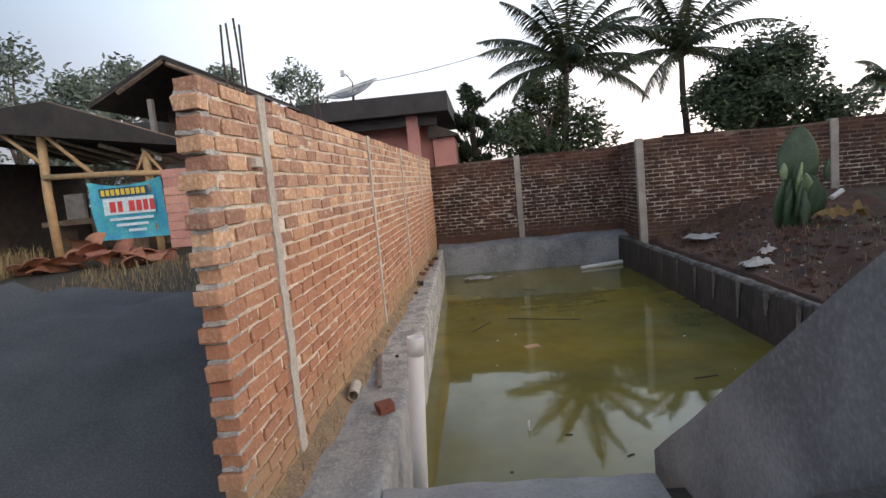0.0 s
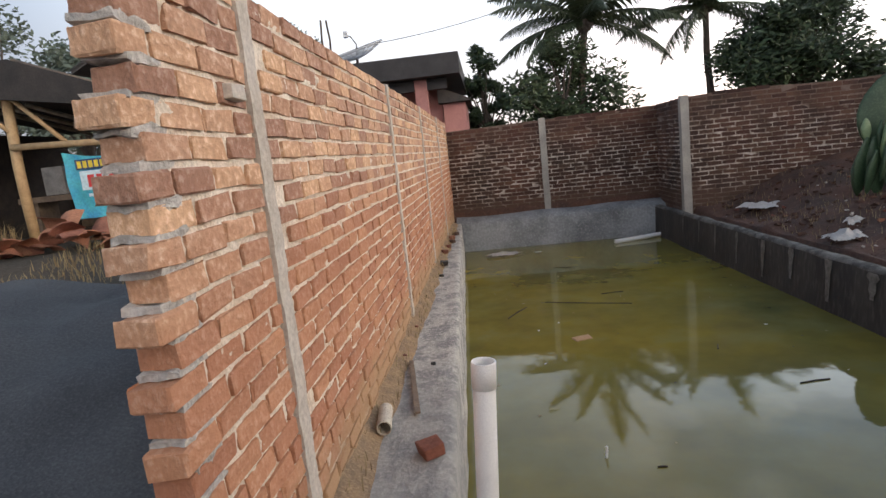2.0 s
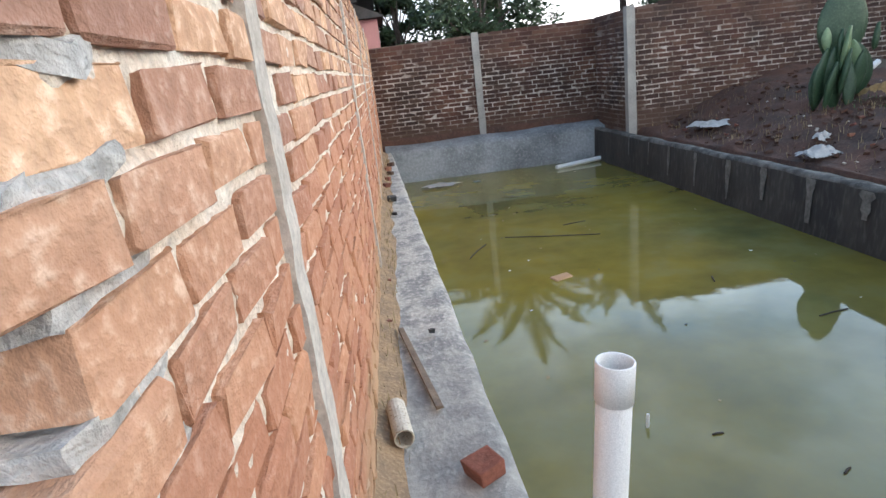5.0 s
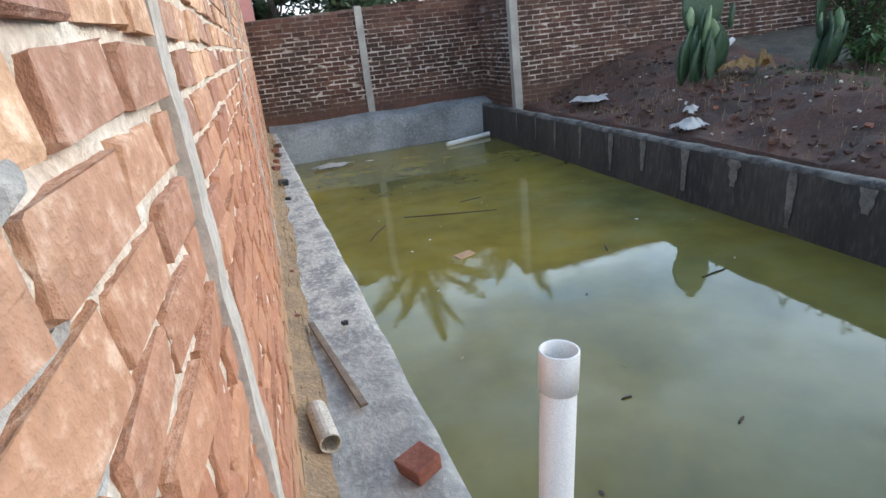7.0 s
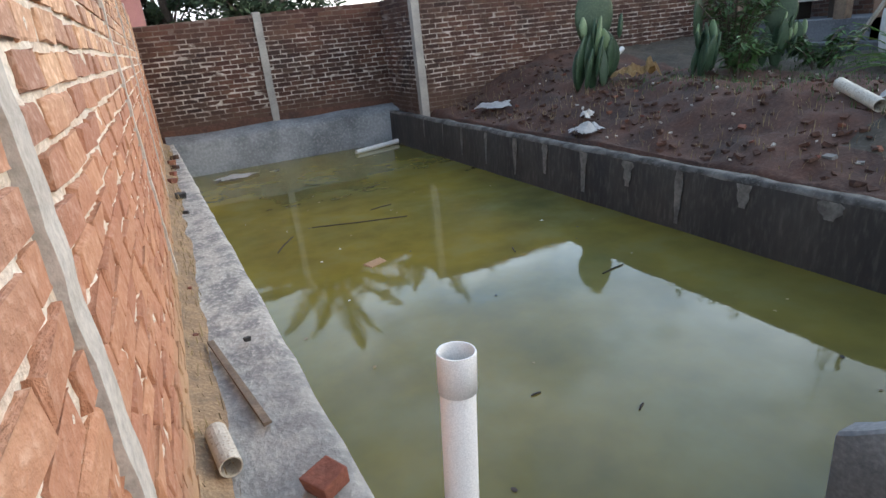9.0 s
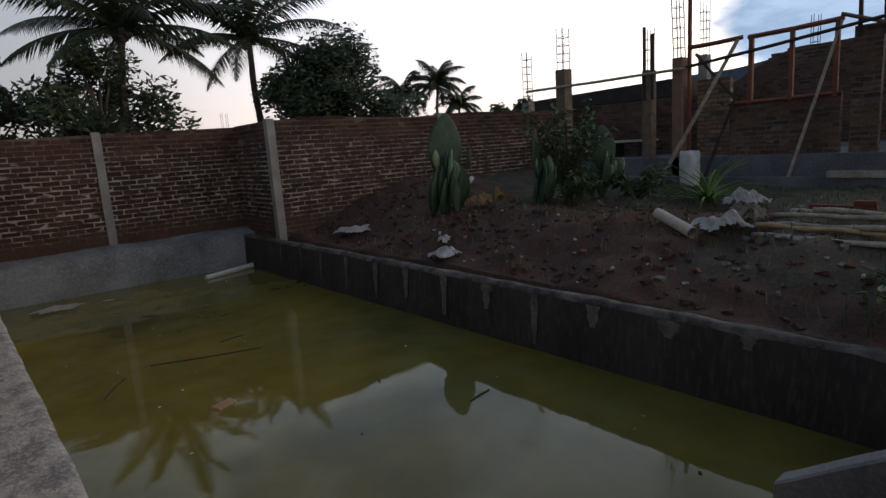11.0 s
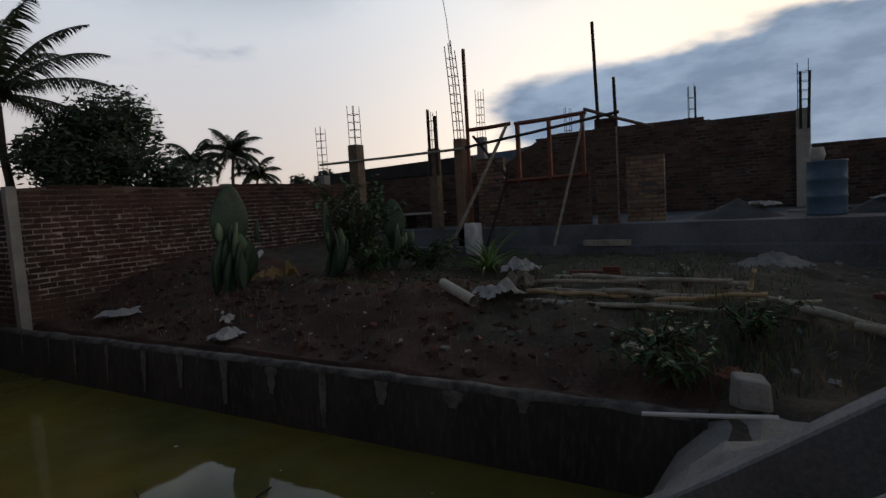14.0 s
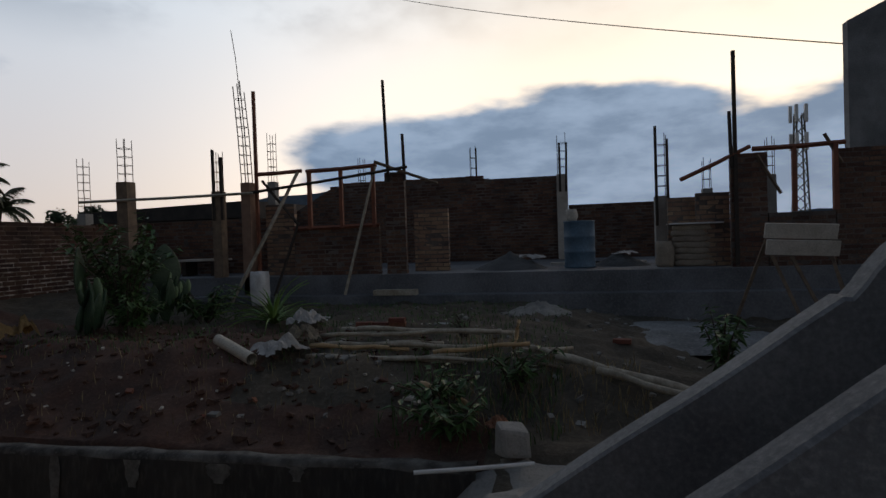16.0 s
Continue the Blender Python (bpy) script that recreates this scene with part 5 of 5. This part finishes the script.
def filled_sack(name, label, at, w, d, h, material, turn=0, upright=True):
    bm = bmesh.new()
    bmesh.ops.create_cube(bm, size=1)
    bmesh.ops.subdivide_edges(bm, edges=list(bm.edges), cuts=7, use_grid_fill=True)
    for v in bm.verts:
        c = v.co.copy()
        q = Vector((abs(c.x) * 2, abs(c.y) * 2, abs(c.z) * 2))
        k = 1 - 0.22 * (q.x ** 4 * q.y ** 2 + q.z ** 4 * 0.5)
        v.co = Vector((c.x * w * k, c.y * d * k, (c.z + 0.5) * h)) * 1.0
        v.co += Vector((0.03, 0.03, 0.015)) * noise.noise(v.co * 9 + Vector(at))
    ob = thing(name, bm, material, label, "sack", smooth=True)
    ob.matrix_world = pose(*at, 0, 0, turn)
    return ob


filled_sack("standing_sack", "white woven sack standing before the plinth", (10.3, 8.15, 0.38), 0.30, 0.30, 0.62, PLASTIC)

# bamboo poles and battens lying in the yard
def yard_pole(a, b, r, material, label, name="bamboo_pole"):
    a = Vector((a[0], a[1], gz(a[0], a[1]) + r + a[2]))
    b = Vector((b[0], b[1], gz(b[0], b[1]) + r + b[2]))
    bm = bmesh.new()
    n = 9
    pts, rad = [], []
    for k in range(n + 1):
        pts.append(a.lerp(b, k / n) + Vector((0, 0, 0.01 * math.sin(k * 1.3))))
        rad.append(r * (1.12 if k % 3 == 1 else 1.0) * (1 - 0.15 * k / n))
    tube(bm, pts, rad, 8)
    return thing(name, bm, material, label, "pole", "poles in the yard", smooth=True)


for a, b, r, m, lab in (
        ((7.3, 5.35, 0), (7.1, 4.3, 0.02), 0.035, BAMBOO_OLD, "old bamboo pole lying in the yard"),
        ((6.9, 5.0, 0.06), (7.25, 3.2, 0.06), 0.028, BAMBOO_OLD, "long straight pole lying over others"),
        ((6.1, 5.25, 0.0), (5.95, 3.6, 0.0), 0.03, BAMBOO_OLD, "old bamboo pole lying in the yard"),
        ((6.3, 5.3, 0.0), (6.2, 4.2, 0.03), 0.024, BAMBOO, "split bamboo lying in the yard"),
        ((6.4, 5.2, 0.0), (6.45, 3.9, 0.03), 0.024, BAMBOO_OLD, "old bamboo pole lying in the yard"),
        ((6.2, 4.4, 0.04), (6.35, 2.9, 0.05), 0.026, BAMBOO_OLD, "old bamboo pole lying in the yard"),
        ((6.0, 3.9, 0.03), (6.2, 3.0, 0.1), 0.022, BAMBOO, "split bamboo lying in the yard"),
        ((6.5, 4.3, 0.05), (6.0, 2.7, 0.05), 0.02, WOOD, "thin batten lying in the yard"),
        ((5.5, 3.9, 0.02), (5.15, 3.35, 0.05), 0.025, BAMBOO, "short bamboo offcut among weeds"),
        ((6.1, 2.75, 0.05), (5.5, 1.5, 0.05), 0.04, BAMBOO_OLD, "thick bamboo pole running to the slide"),
        ((5.8, 2.4, 0.02), (5.3, 1.3, 0.02), 0.032, BAMBOO_OLD, "thick bamboo pole running to the slide"),
        ((6.2, 3.15, 0.0), (6.25, 3.1, 0.28), 0.02, BAMBOO, "bamboo stake standing among the poles"),
        ((6.55, 5.3, 0.05), (6.5, 3.3, 0.08), 0.022, BAMBOO_OLD, "old bamboo pole lying in the yard"),
        ((6.0, 4.9, 0.0), (5.9, 3.3, 0.03), 0.02, BAMBOO_OLD, "old bamboo pole lying in the yard"),
        ((5.9, 4.0, 0.05), (6.6, 2.6, 0.06), 0.022, BAMBOO_OLD, "old bamboo pole lying in the yard"),
        ((6.3, 3.0, 0.03), (5.75, 1.7, 0.04), 0.025, BAMBOO_OLD, "old bamboo pole lying in the yard"),
        ((9.4, 7.4, 0.0), (7.9, 3.95, 0.0), 0.016, PVC, "long thin white pipe lying across the yard")):
    yard_pole(a, b, r, m, lab, "bamboo_pole" if m in (BAMBOO, BAMBOO_OLD) else "thin_pipe" if m is PVC else "batten")
for i in range(7):
    bm = bmesh.new()
    box(bm, -0.1, 0.1, -0.05, 0.05, 0, 0.052, None, jit=0.003, bevel=0.004)
    ob = thing("loose_brick", bm, BRICK_RED, "new red brick stacked in the yard", "brick", "bricks in the yard")
    ob.matrix_world = pose(7.55 + 0.02 * (i % 2), 4.72 + 0.22 * (i % 3), gz(7.55, 4.9) + 0.0 + 0.055 * (i // 3), 0, 0, 90 + 6 * (i % 2))
bm = bmesh.new()
box(bm, -0.1, 0.1, -0.05, 0.05, 0, 0.052, None, jit=0.003, bevel=0.004)
ob = thing("loose_brick", bm, BRICK_RED, "single brick lying on the grey sand", "brick")
ob.matrix_world = pose(7.5, 2.05, gz(7.5, 2.05), 0, 0, 80)
bm = bmesh.new()
box(bm, -0.14, 0.14, -0.05, 0.05, 0, 0.03, None, jit=0.004, bevel=0.004)
for i, (x, y, a) in enumerate(((5.15, 3.75, 60), (5.3, 3.85, 75))):
    me_ob = thing("board_offcut", cube(-0.16, 0.16, -0.035, 0.035, 0, 0.025, jit=0.004, bevel=0.004), STRIP, "pale board offcut lying on the soil", "board")
    me_ob.matrix_world = pose(x, y, gz(x, y) + 0.01, 0, 0, a)
bm.free()
crumpled("tile_shard", "broken terracotta shard by the concrete block", (4.85, 3.15, gz(4.85, 3.15) + 0.06), 0.14, 0.1, 0.08, CLAY, 19, "shard")
scrub("brush_twigs", "dry twigs and grass among the poles", 600, (4.9, 6.6, 2.0, 3.8), DRY_GRASS, 0.13, 61, "brush", width=0.004)
scrub("yard_grass", "short green weeds across the yard", 3600, (5.8, 10.6, 2.6, 9.6), GREEN, 0.07, 62, width=0.005)
scrub("bank_grass", "sparse dry grass on the red bank", 900, (4.55, 6.2, 4.2, 12.2), DRY_GRASS, 0.1, 63, width=0.003)
scrub("corner_grass", "green grass by the pond's corner", 450, (4.7, 6.2, 2.7, 4.1), GREEN, 0.13, 64, width=0.005)
stones("soil_clods", "lumps of red soil on the bank", 600, (4.55, 7.2, 4.0, 12.2), SOIL, 0.015, 0.085, 71, 0.5)
stones("soil_bricks", "brick bits in the red soil", 50, (4.6, 7.2, 4.2, 11.5), BRICK_RED, 0.015, 0.07, 72)
stones("soil_chips", "pale chips scattered on the soil", 130, (4.5, 8.0, 3.4, 11.5), STRIP, 0.01, 0.04, 73)
stones("yard_rubble", "grey rubble scattered on the yard", 180, (4.9, 10.5, 0.6, 5.6), RUBBLE, 0.02, 0.08, 74)
heap("grey_sand", "spread of grey sand before the plinth", (8.9, 1.2, gz(8.9, 1.2) - 0.02), 1.3, 1.2, 0.08, RENDER_GREY, 4, 24, 0.6, "sand")
heap("rubble_heap", "low heap of rubble in the yard", (9.6, 3.1, gz(9.6, 3.1) - 0.02), 0.6, 0.5, 0.16, RUBBLE, 6, 24, 1.0, "rubble", 0.1)

# ================= unfinished house =================
PX, PZ = 11.0, 0.86
thing("plinth", cube(PX, 19.0, -9, 11.9, -0.3, PZ, bevel=0.01), PLINTH, "grey cement floor plinth of the unfinished house", "plinth", kind="structure")
thing("plinth_step", cube(PX - 0.35, PX + 0.002, -9, 11.5, -0.3, 0.50, bevel=0.01), PLINTH, "lower grey cement step along the plinth", "step", kind="structure")


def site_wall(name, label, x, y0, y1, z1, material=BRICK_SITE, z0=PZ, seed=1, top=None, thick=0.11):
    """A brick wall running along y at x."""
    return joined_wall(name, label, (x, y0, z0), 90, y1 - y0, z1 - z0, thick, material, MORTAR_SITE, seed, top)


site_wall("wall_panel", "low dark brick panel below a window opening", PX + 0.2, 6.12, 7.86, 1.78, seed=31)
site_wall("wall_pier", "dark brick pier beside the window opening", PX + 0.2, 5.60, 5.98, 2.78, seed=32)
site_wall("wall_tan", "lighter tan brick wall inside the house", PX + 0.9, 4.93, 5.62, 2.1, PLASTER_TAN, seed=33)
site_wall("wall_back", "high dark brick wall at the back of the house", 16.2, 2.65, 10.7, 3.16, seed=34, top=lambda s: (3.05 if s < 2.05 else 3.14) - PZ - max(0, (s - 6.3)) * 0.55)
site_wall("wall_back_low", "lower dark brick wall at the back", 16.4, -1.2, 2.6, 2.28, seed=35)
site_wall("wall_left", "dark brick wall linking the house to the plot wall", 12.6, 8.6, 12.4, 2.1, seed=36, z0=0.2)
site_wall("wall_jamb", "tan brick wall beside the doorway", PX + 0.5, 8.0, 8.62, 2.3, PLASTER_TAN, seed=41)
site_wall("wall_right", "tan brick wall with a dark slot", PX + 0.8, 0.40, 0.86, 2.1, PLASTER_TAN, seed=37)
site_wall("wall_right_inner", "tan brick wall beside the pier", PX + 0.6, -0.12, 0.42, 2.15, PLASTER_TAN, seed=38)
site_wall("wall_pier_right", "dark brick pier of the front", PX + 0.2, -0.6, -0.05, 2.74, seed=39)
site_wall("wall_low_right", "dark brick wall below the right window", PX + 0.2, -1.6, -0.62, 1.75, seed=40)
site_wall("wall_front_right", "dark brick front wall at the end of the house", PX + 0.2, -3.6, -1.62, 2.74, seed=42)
thing("wall_tall", cube(12.6, 12.8, -9, -2.43, -0.3, 5.2), SLIDE, "tall plain cement wall of a neighbouring building", "wall", kind="structure")
bm = bmesh.new()
prism(bm, [(12.6, -9), (12.8, -9), (12.8, -2.43), (12.6, -2.43)], 5.2, [8.4, 8.4, 5.205, 5.205])
thing("wall_gable", bm, SLIDE, "sloping top of the tall cement wall", "wall", kind="structure")


def concrete_column(x, y, w, z0, z1, label="unfinished grey-brown concrete column", material=CONCRETE, bars=0.7, rings=4, lean=(0, 0)):
    ob = holder("concrete_column", label, "column", (x, y, z0), group="columns of the unfinished house")
    part("shaft", cube(-w / 2, w / 2, -w / 2, w / 2, 0, z1 - z0, bevel=0.006), material, ob)
    if bars:
        starter_bars((x, y, z1), w * 0.75, bars, 4, "cage of rusty starter bars on a column", rings, lean)
    return ob


concrete_column(PX + 0.1, 11.6, 0.26, PZ - 0.5, 2.88, material=WOOD, bars=0.95, rings=5)
concrete_column(PX + 2.0, 14.45, 0.25, 0.2, 2.4, bars=1.5, rings=7)
concrete_column(PX + 0.1, 9.45, 0.20, PZ, 2.58, material=WOOD, bars=0.85, rings=4)
concrete_column(PX + 0.1, 8.80, 0.20, PZ - 0.4, 2.72, material=PLASTER_TAN, bars=2.0, rings=10, lean=(0, 0.12))
starter_bars((PX + 0.1, 8.9, 4.6), 0.02, 1.3, 1, "single long bent bar above the column", 0, (0, 0.14))
concrete_column(9.6, 29.7, 0.3, 0.2, 2.6, "far concrete column with starter bars beyond the wall", bars=0.85, rings=1)
concrete_column(13.6, 9.6, 0.2, PZ, 3.0, bars=1.2, rings=6)
concrete_column(16.3, 8.3, 0.2, PZ, 3.0, bars=0.9, rings=4)
concrete_column(16.3, 5.1, 0.2, PZ, 3.1, bars=0.9, rings=3)
concrete_column(16.1, 2.75, 0.28, PZ, 3.05, material=STRIP, bars=1.1, rings=5)
concrete_column(12.2, 0.90, 0.24, PZ, 2.15, bars=1.25, rings=6)
concrete_column(14.5, -0.4, 0.2, PZ, 2.4, bars=0.7, rings=3)
concrete_column(15.2, -1.9, 0.2, PZ, 2.7, bars=0.9, rings=4)


def timber(name, a, b, w, material, label, group="site timber"):
    bm = bmesh.new()
    tube(bm, [a, Vector(a).lerp(Vector(b), 0.5) + Vector((0, 0, -0.01)), b], [w / 2 * 1.2, w / 2 * 1.15, w / 2 * 1.1], 4)
    return thing(name, bm, material, label, "timber", group)


X = PX + 0.13
for a, b, w, m, lab in (
        ((X, 8.62, 0.5), (X, 8.62, 4.52), 0.07, WOOD_RED, "tall brown timber prop standing at the doorway"),
        ((X, 5.9, 2.6), (X, 5.95, 4.5), 0.06, WOOD_DARK, "tall dark timber prop above the pier"),
        ((X, 5.58, 2.6), (X, 5.60, 3.47), 0.06, WOOD_DARK, "dark timber prop above the pier"),
        ((X, -0.12, 0.9), (X, -0.12, 4.44), 0.07, WOOD_DARK, "tall dark timber prop at the end pier"),
        ((X, -0.06, 2.5), (X, -0.04, 3.45), 0.06, WOOD_DARK, "dark timber prop at the end pier"),
        ((X, 8.65, 2.88), (X, 7.65, 2.90), 0.07, WOOD_RED, "brown timber lintel over the doorway"),
        ((X, 7.56, 2.88), (X, 6.12, 2.92), 0.07, WOOD_RED, "brown timber lintel over the window"),
        ((X, 7.5, 1.75), (X, 7.5, 2.88), 0.09, WOOD_RED, "red-brown timber jamb of the window"),
        ((X, 6.85, 1.75), (X, 6.85, 2.88), 0.08, WOOD_RED, "red-brown timber jamb of the window"),
        ((X, 6.2, 1.75), (X, 6.2, 2.9), 0.08, WOOD_RED, "red-brown timber jamb of the window"),
        ((X, 7.86, 1.78), (X, 6.1, 1.80), 0.07, WOOD_RED, "red-brown timber sill of the window"),
        ((X - 0.3, 6.75, 0.4), (X, 6.15, 2.9), 0.05, BAMBOO_OLD, "slanting bamboo prop leaning on the lintel"),
        ((X - 0.5, 8.95, 0.4), (X, 7.72, 2.9), 0.06, BAMBOO_OLD, "slanting bamboo prop leaning on the lintel"),
        ((X - 0.4, 8.1, 0.5), (X, 7.75, 1.9), 0.05, WOOD_DARK, "dark slanting strut at the doorway"),
        ((X, 8.5, 2.75), (X, 7.75, 1.85), 0.05, WOOD_DARK, "dark diagonal brace at the doorway"),
        ((X - 0.05, 6.15, 2.98), (X, 4.95, 2.52), 0.05, WOOD, "loose batten slanting across the pier"),
        ((X - 0.1, 8.9, 2.50), (X - 0.1, 5.5, 2.84), 0.05, WOOD_DARK, "long dark pole laid along the columns"),
        ((X - 0.2, 12.6, 2.50), (X - 0.2, 8.6, 2.50), 0.05, BAMBOO_OLD, "long bamboo pole between the columns"),
        ((X, 0.75, 2.35), (X, -0.35, 2.85), 0.06, WOOD_RED, "slanting brown timber between pier and column"),
        ((X, -0.38, 2.80), (X, -1.75, 2.83), 0.07, WOOD_RED, "brown timber lintel over the right window"),
        ((X, -1.0, 1.75), (X, -1.0, 2.82), 0.08, WOOD_RED, "red-brown timber jamb of the right window"),
        ((X, -1.6, 1.75), (X, -1.6, 2.82), 0.09, WOOD_RED, "red-brown timber jamb of the right window"),
        ((X, -0.45, 2.7), (X, -0.8, 2.05), 0.05, WOOD, "brace of the right window"),
        ((X, -1.45, 2.98), (X, -1.7, 2.5), 0.05, WOOD, "brace of the right window"),
        ((15.95, 2.80, 2.6), (15.95, 2.80, 3.85), 0.07, WOOD_DARK, "dark timber beside the starter bars"),
        ((15.95, 2.65, 2.6), (15.95, 2.62, 3.85), 0.07, WOOD_DARK, "dark timber beside the starter bars"),
        ((12.07, 1.0, 1.6), (12.07, 1.0, 3.45), 0.06, WOOD_DARK, "dark timber beside the column"),
        ((12.07, 0.8, 1.6), (12.07, 0.8, 3.2), 0.06, WOOD_DARK, "dark timber beside the column"),
        ((16.17, 5.0, 2.6), (16.17, 5.0, 3.9), 0.05, WOOD_DARK, "dark timber at the back wall"),
        ((PX + 0.0, 9.49, 2.0), (PX, 9.49, 3.4), 0.06, WOOD_DARK, "dark timber beside the column"),
        ((PX + 0.0, 9.31, 2.0), (PX, 9.31, 3.25), 0.06, WOOD_DARK, "dark timber beside the column")):
    timber("timber", a, b, w, m, lab.replace("right window", "end window"))

# a roof edge behind, over the left wall
bm = bmesh.new()
prism(bm, [(14.0, 10.5), (20, 10.5), (20, 15.5), (14.0, 15.5)], 2.2, [2.62, 2.7, 2.7, 2.5])
thing("low_roof", bm, ROOF_TILE, "low dark roof beyond the site wall", "roof", kind="structure")


def drum():
    ob = holder("steel_drum", "blue-grey steel drum standing on the plinth", "drum", (11.95, 2.42, PZ + 0.002))
    bm = bmesh.new()
    prof = [(0.0, 0), (0.285, 0), (0.295, 0.02), (0.285, 0.04), (0.285, 0.28), (0.298, 0.30), (0.285, 0.32), (0.285, 0.56), (0.298, 0.58), (0.285, 0.60), (0.285, 0.85), (0.297, 0.87), (0.285, 0.88), (0.27, 0.86), (0.0, 0.855)]
    k = 28
    rings = [[bm.verts.new((r * math.cos(2 * math.pi * i / k), r * math.sin(2 * math.pi * i / k), z)) for i in range(k)] for r, z in prof[1:-1]]
    for a, b in zip(rings, rings[1:]):
        for i in range(k):
            bm.faces.new((a[i], a[(i + 1) % k], b[(i + 1) % k], b[i]))
    bm.faces.new(rings[0][::-1]), bm.faces.new(rings[-1])
    part("shell", bm, DRUM_BLUE, ob, smooth=True)
    filled_sack("small_sack", "small pale sack lying on the drum", (11.9, 2.55, PZ + 0.88), 0.22, 0.2, 0.22, STRIP)


drum()
for i in range(7):
    s = filled_sack("cement_sack", "brown paper cement sack in a stack on the plinth", (11.75, 0.42 + 0.02 * (i % 2), PZ + 0.002 + 0.105 * i), 0.48, 0.78, 0.12, CEMENT_BAG, 2 * (i % 3))
    s["group"] = "stack of cement sacks"
thing("cover_board", cube(11.45, 12.0, 0.0, 0.85, PZ + 0.745, PZ + 0.77, bevel=0.004), PLASTIC, "pale board lying on the cement sacks", "board")
filled_sack("leaning_sack", "brown sack leaning by the stack", (11.6, 0.95, PZ + 0.002), 0.3, 0.28, 0.45, CEMENT_BAG)
heap("sand_pile", "heap of grey sand on the plinth", (12.0, 3.75, PZ), 0.6, 0.75, 0.32, SAND, 12, 30, 1.0, "sand heap")
heap("sand_pile", "smaller heap of grey sand on the plinth", (12.4, 1.65, PZ), 0.5, 0.6, 0.25, SAND, 13, 30, 1.0, "sand heap")
crumpled("cement_sheet", "white sheet lying on the sand heap", (12.1, 3.35, PZ + 0.16), 0.3, 0.3, 0.12, PLASTIC, 21, "sheet")
crumpled("cement_sheet", "white sheet lying on the smaller sand heap", (12.4, 1.55, PZ + 0.2), 0.25, 0.25, 0.1, PLASTIC, 22, "sheet")
for y in (1.1, 1.5, 1.9):
    thing("plank", cube(12.9, 13.1, y, y + 1.1, PZ + 0.002, PZ + 0.06), STRIP, "pale plank lying on the plinth", "plank", "planks on the plinth")
thing("plank", cube(10.62, 10.8, 5.3, 6.1, 0.502, 0.60, bevel=0.004), BAMBOO_OLD, "short thick plank lying on the step", "plank")
thing("table_board", cube(PX + 0.6, PX + 1.2, 9.9, 10.9, 1.18, 1.22), STRIP, "pale board on a rough stand by the columns", "board")
for y in (10.0, 10.7):
    thing("board_stand", cube(PX + 0.7, PX + 1.1, y, y + 0.1, PZ, 1.178), WOOD_DARK, "dark timber stand under the board", "stand")


def trestle():
    ob = holder("trestle", "timber trestle with two pale boards tilted on it", "trestle", (10.0, -0.65, gz(10.0, -0.65)))
    for k in range(2):
        bm = cube(-0.02, 0.02, -0.48, 0.48, 0, 0.22, bevel=0.004)
        bm.transform(pose(-0.05 - 0.05 * k, 0.0, 1.02 + 0.24 * (1 - k), 0, -14, 0) @ pose(0, 0, 0, 3, 0, 0))
        part("board", bm, STRIP, ob)
    for a, b in (((0.1, 0.42, 1.25), (-0.35, 0.05, 0.0)), ((0.1, -0.42, 1.2), (-0.35, -0.55, 0.0)), ((0.1, 0.40, 1.25), (0.45, 0.75, 0.0)), ((0.1, -0.40, 1.2), (0.45, -0.9, 0.0)), ((0, 0.1, 1.0), (-0.4, -0.25, 0.0))):
        part("leg", tube(bmesh.new(), [a, b], 0.03, 4), WOOD, ob)


trestle()

# ================= wires, mast, far hills =================
def wire(a, b, sag, label):
    a, b = Vector(a), Vector(b)
    pts = [a.lerp(b, k / 20) - Vector((0, 0, sag * 4 * (k / 20) * (1 - k / 20))) for k in range(21)]
    thing("overhead_wire", tube(bmesh.new(), pts, 0.012, 4), BLACK, label, "wire")


wire((30, 11.9, 14.3), (12.7, -2.5, 4.8), 0.2, "thin overhead wire crossing the sunset sky")
wire((-3.0, 22.2, 5.4), (5.2, 27.5, 8.0), 0.3, "thin wire from the house to the palm")


def radio_mast():
    ob = holder("radio_mast", "distant lattice phone mast with antennas", "mast", (70, -21.8, 0))
    for dx, dy in ((-0.6, -0.6), (0.6, -0.6), (0.6, 0.6), (-0.6, 0.6)):
        part("mast_leg", tube(bmesh.new(), [(dx * 1.2, dy * 1.2, 0), (dx * 0.6, dy * 0.6, 13.5)], 0.10, 5), RUBBLE, ob)
    for k in range(11):
        z, q = 1.2 * k + 0.5, 0.78 - 0.03 * k
        bm = bmesh.new()
        c = [(-q, -q), (q, -q), (q, q), (-q, q)]
        for i in range(4):
            a, b = c[i], c[(i + 1) % 4]
            tube(bm, [(a[0] * 0.9, a[1] * 0.9, z), (b[0] * 0.85, b[1] * 0.85, z + 1.2)], 0.05, 4)
        part("lattice", bm, RUBBLE, ob)
    for z in (10.6, 13.6):
        for a in range(5):
            x, y = 0.8 * math.cos(a * 1.26), 0.8 * math.sin(a * 1.26)
            part("antenna", cube(x - 0.12, x + 0.12, y - 0.15, y + 0.15, z - 0.9, z + 0.9), PVC, ob)


radio_mast()
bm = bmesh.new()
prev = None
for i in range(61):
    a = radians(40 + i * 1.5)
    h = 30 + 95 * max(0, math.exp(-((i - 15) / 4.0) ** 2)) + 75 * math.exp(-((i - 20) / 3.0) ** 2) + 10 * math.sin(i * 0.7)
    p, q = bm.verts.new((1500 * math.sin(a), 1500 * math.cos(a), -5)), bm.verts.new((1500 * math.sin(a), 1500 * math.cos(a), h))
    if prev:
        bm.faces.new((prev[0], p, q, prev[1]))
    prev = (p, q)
thing("backdrop", bm, HAZE_BLUE, "hazy blue mountains on the horizon", "mountains", kind="structure")
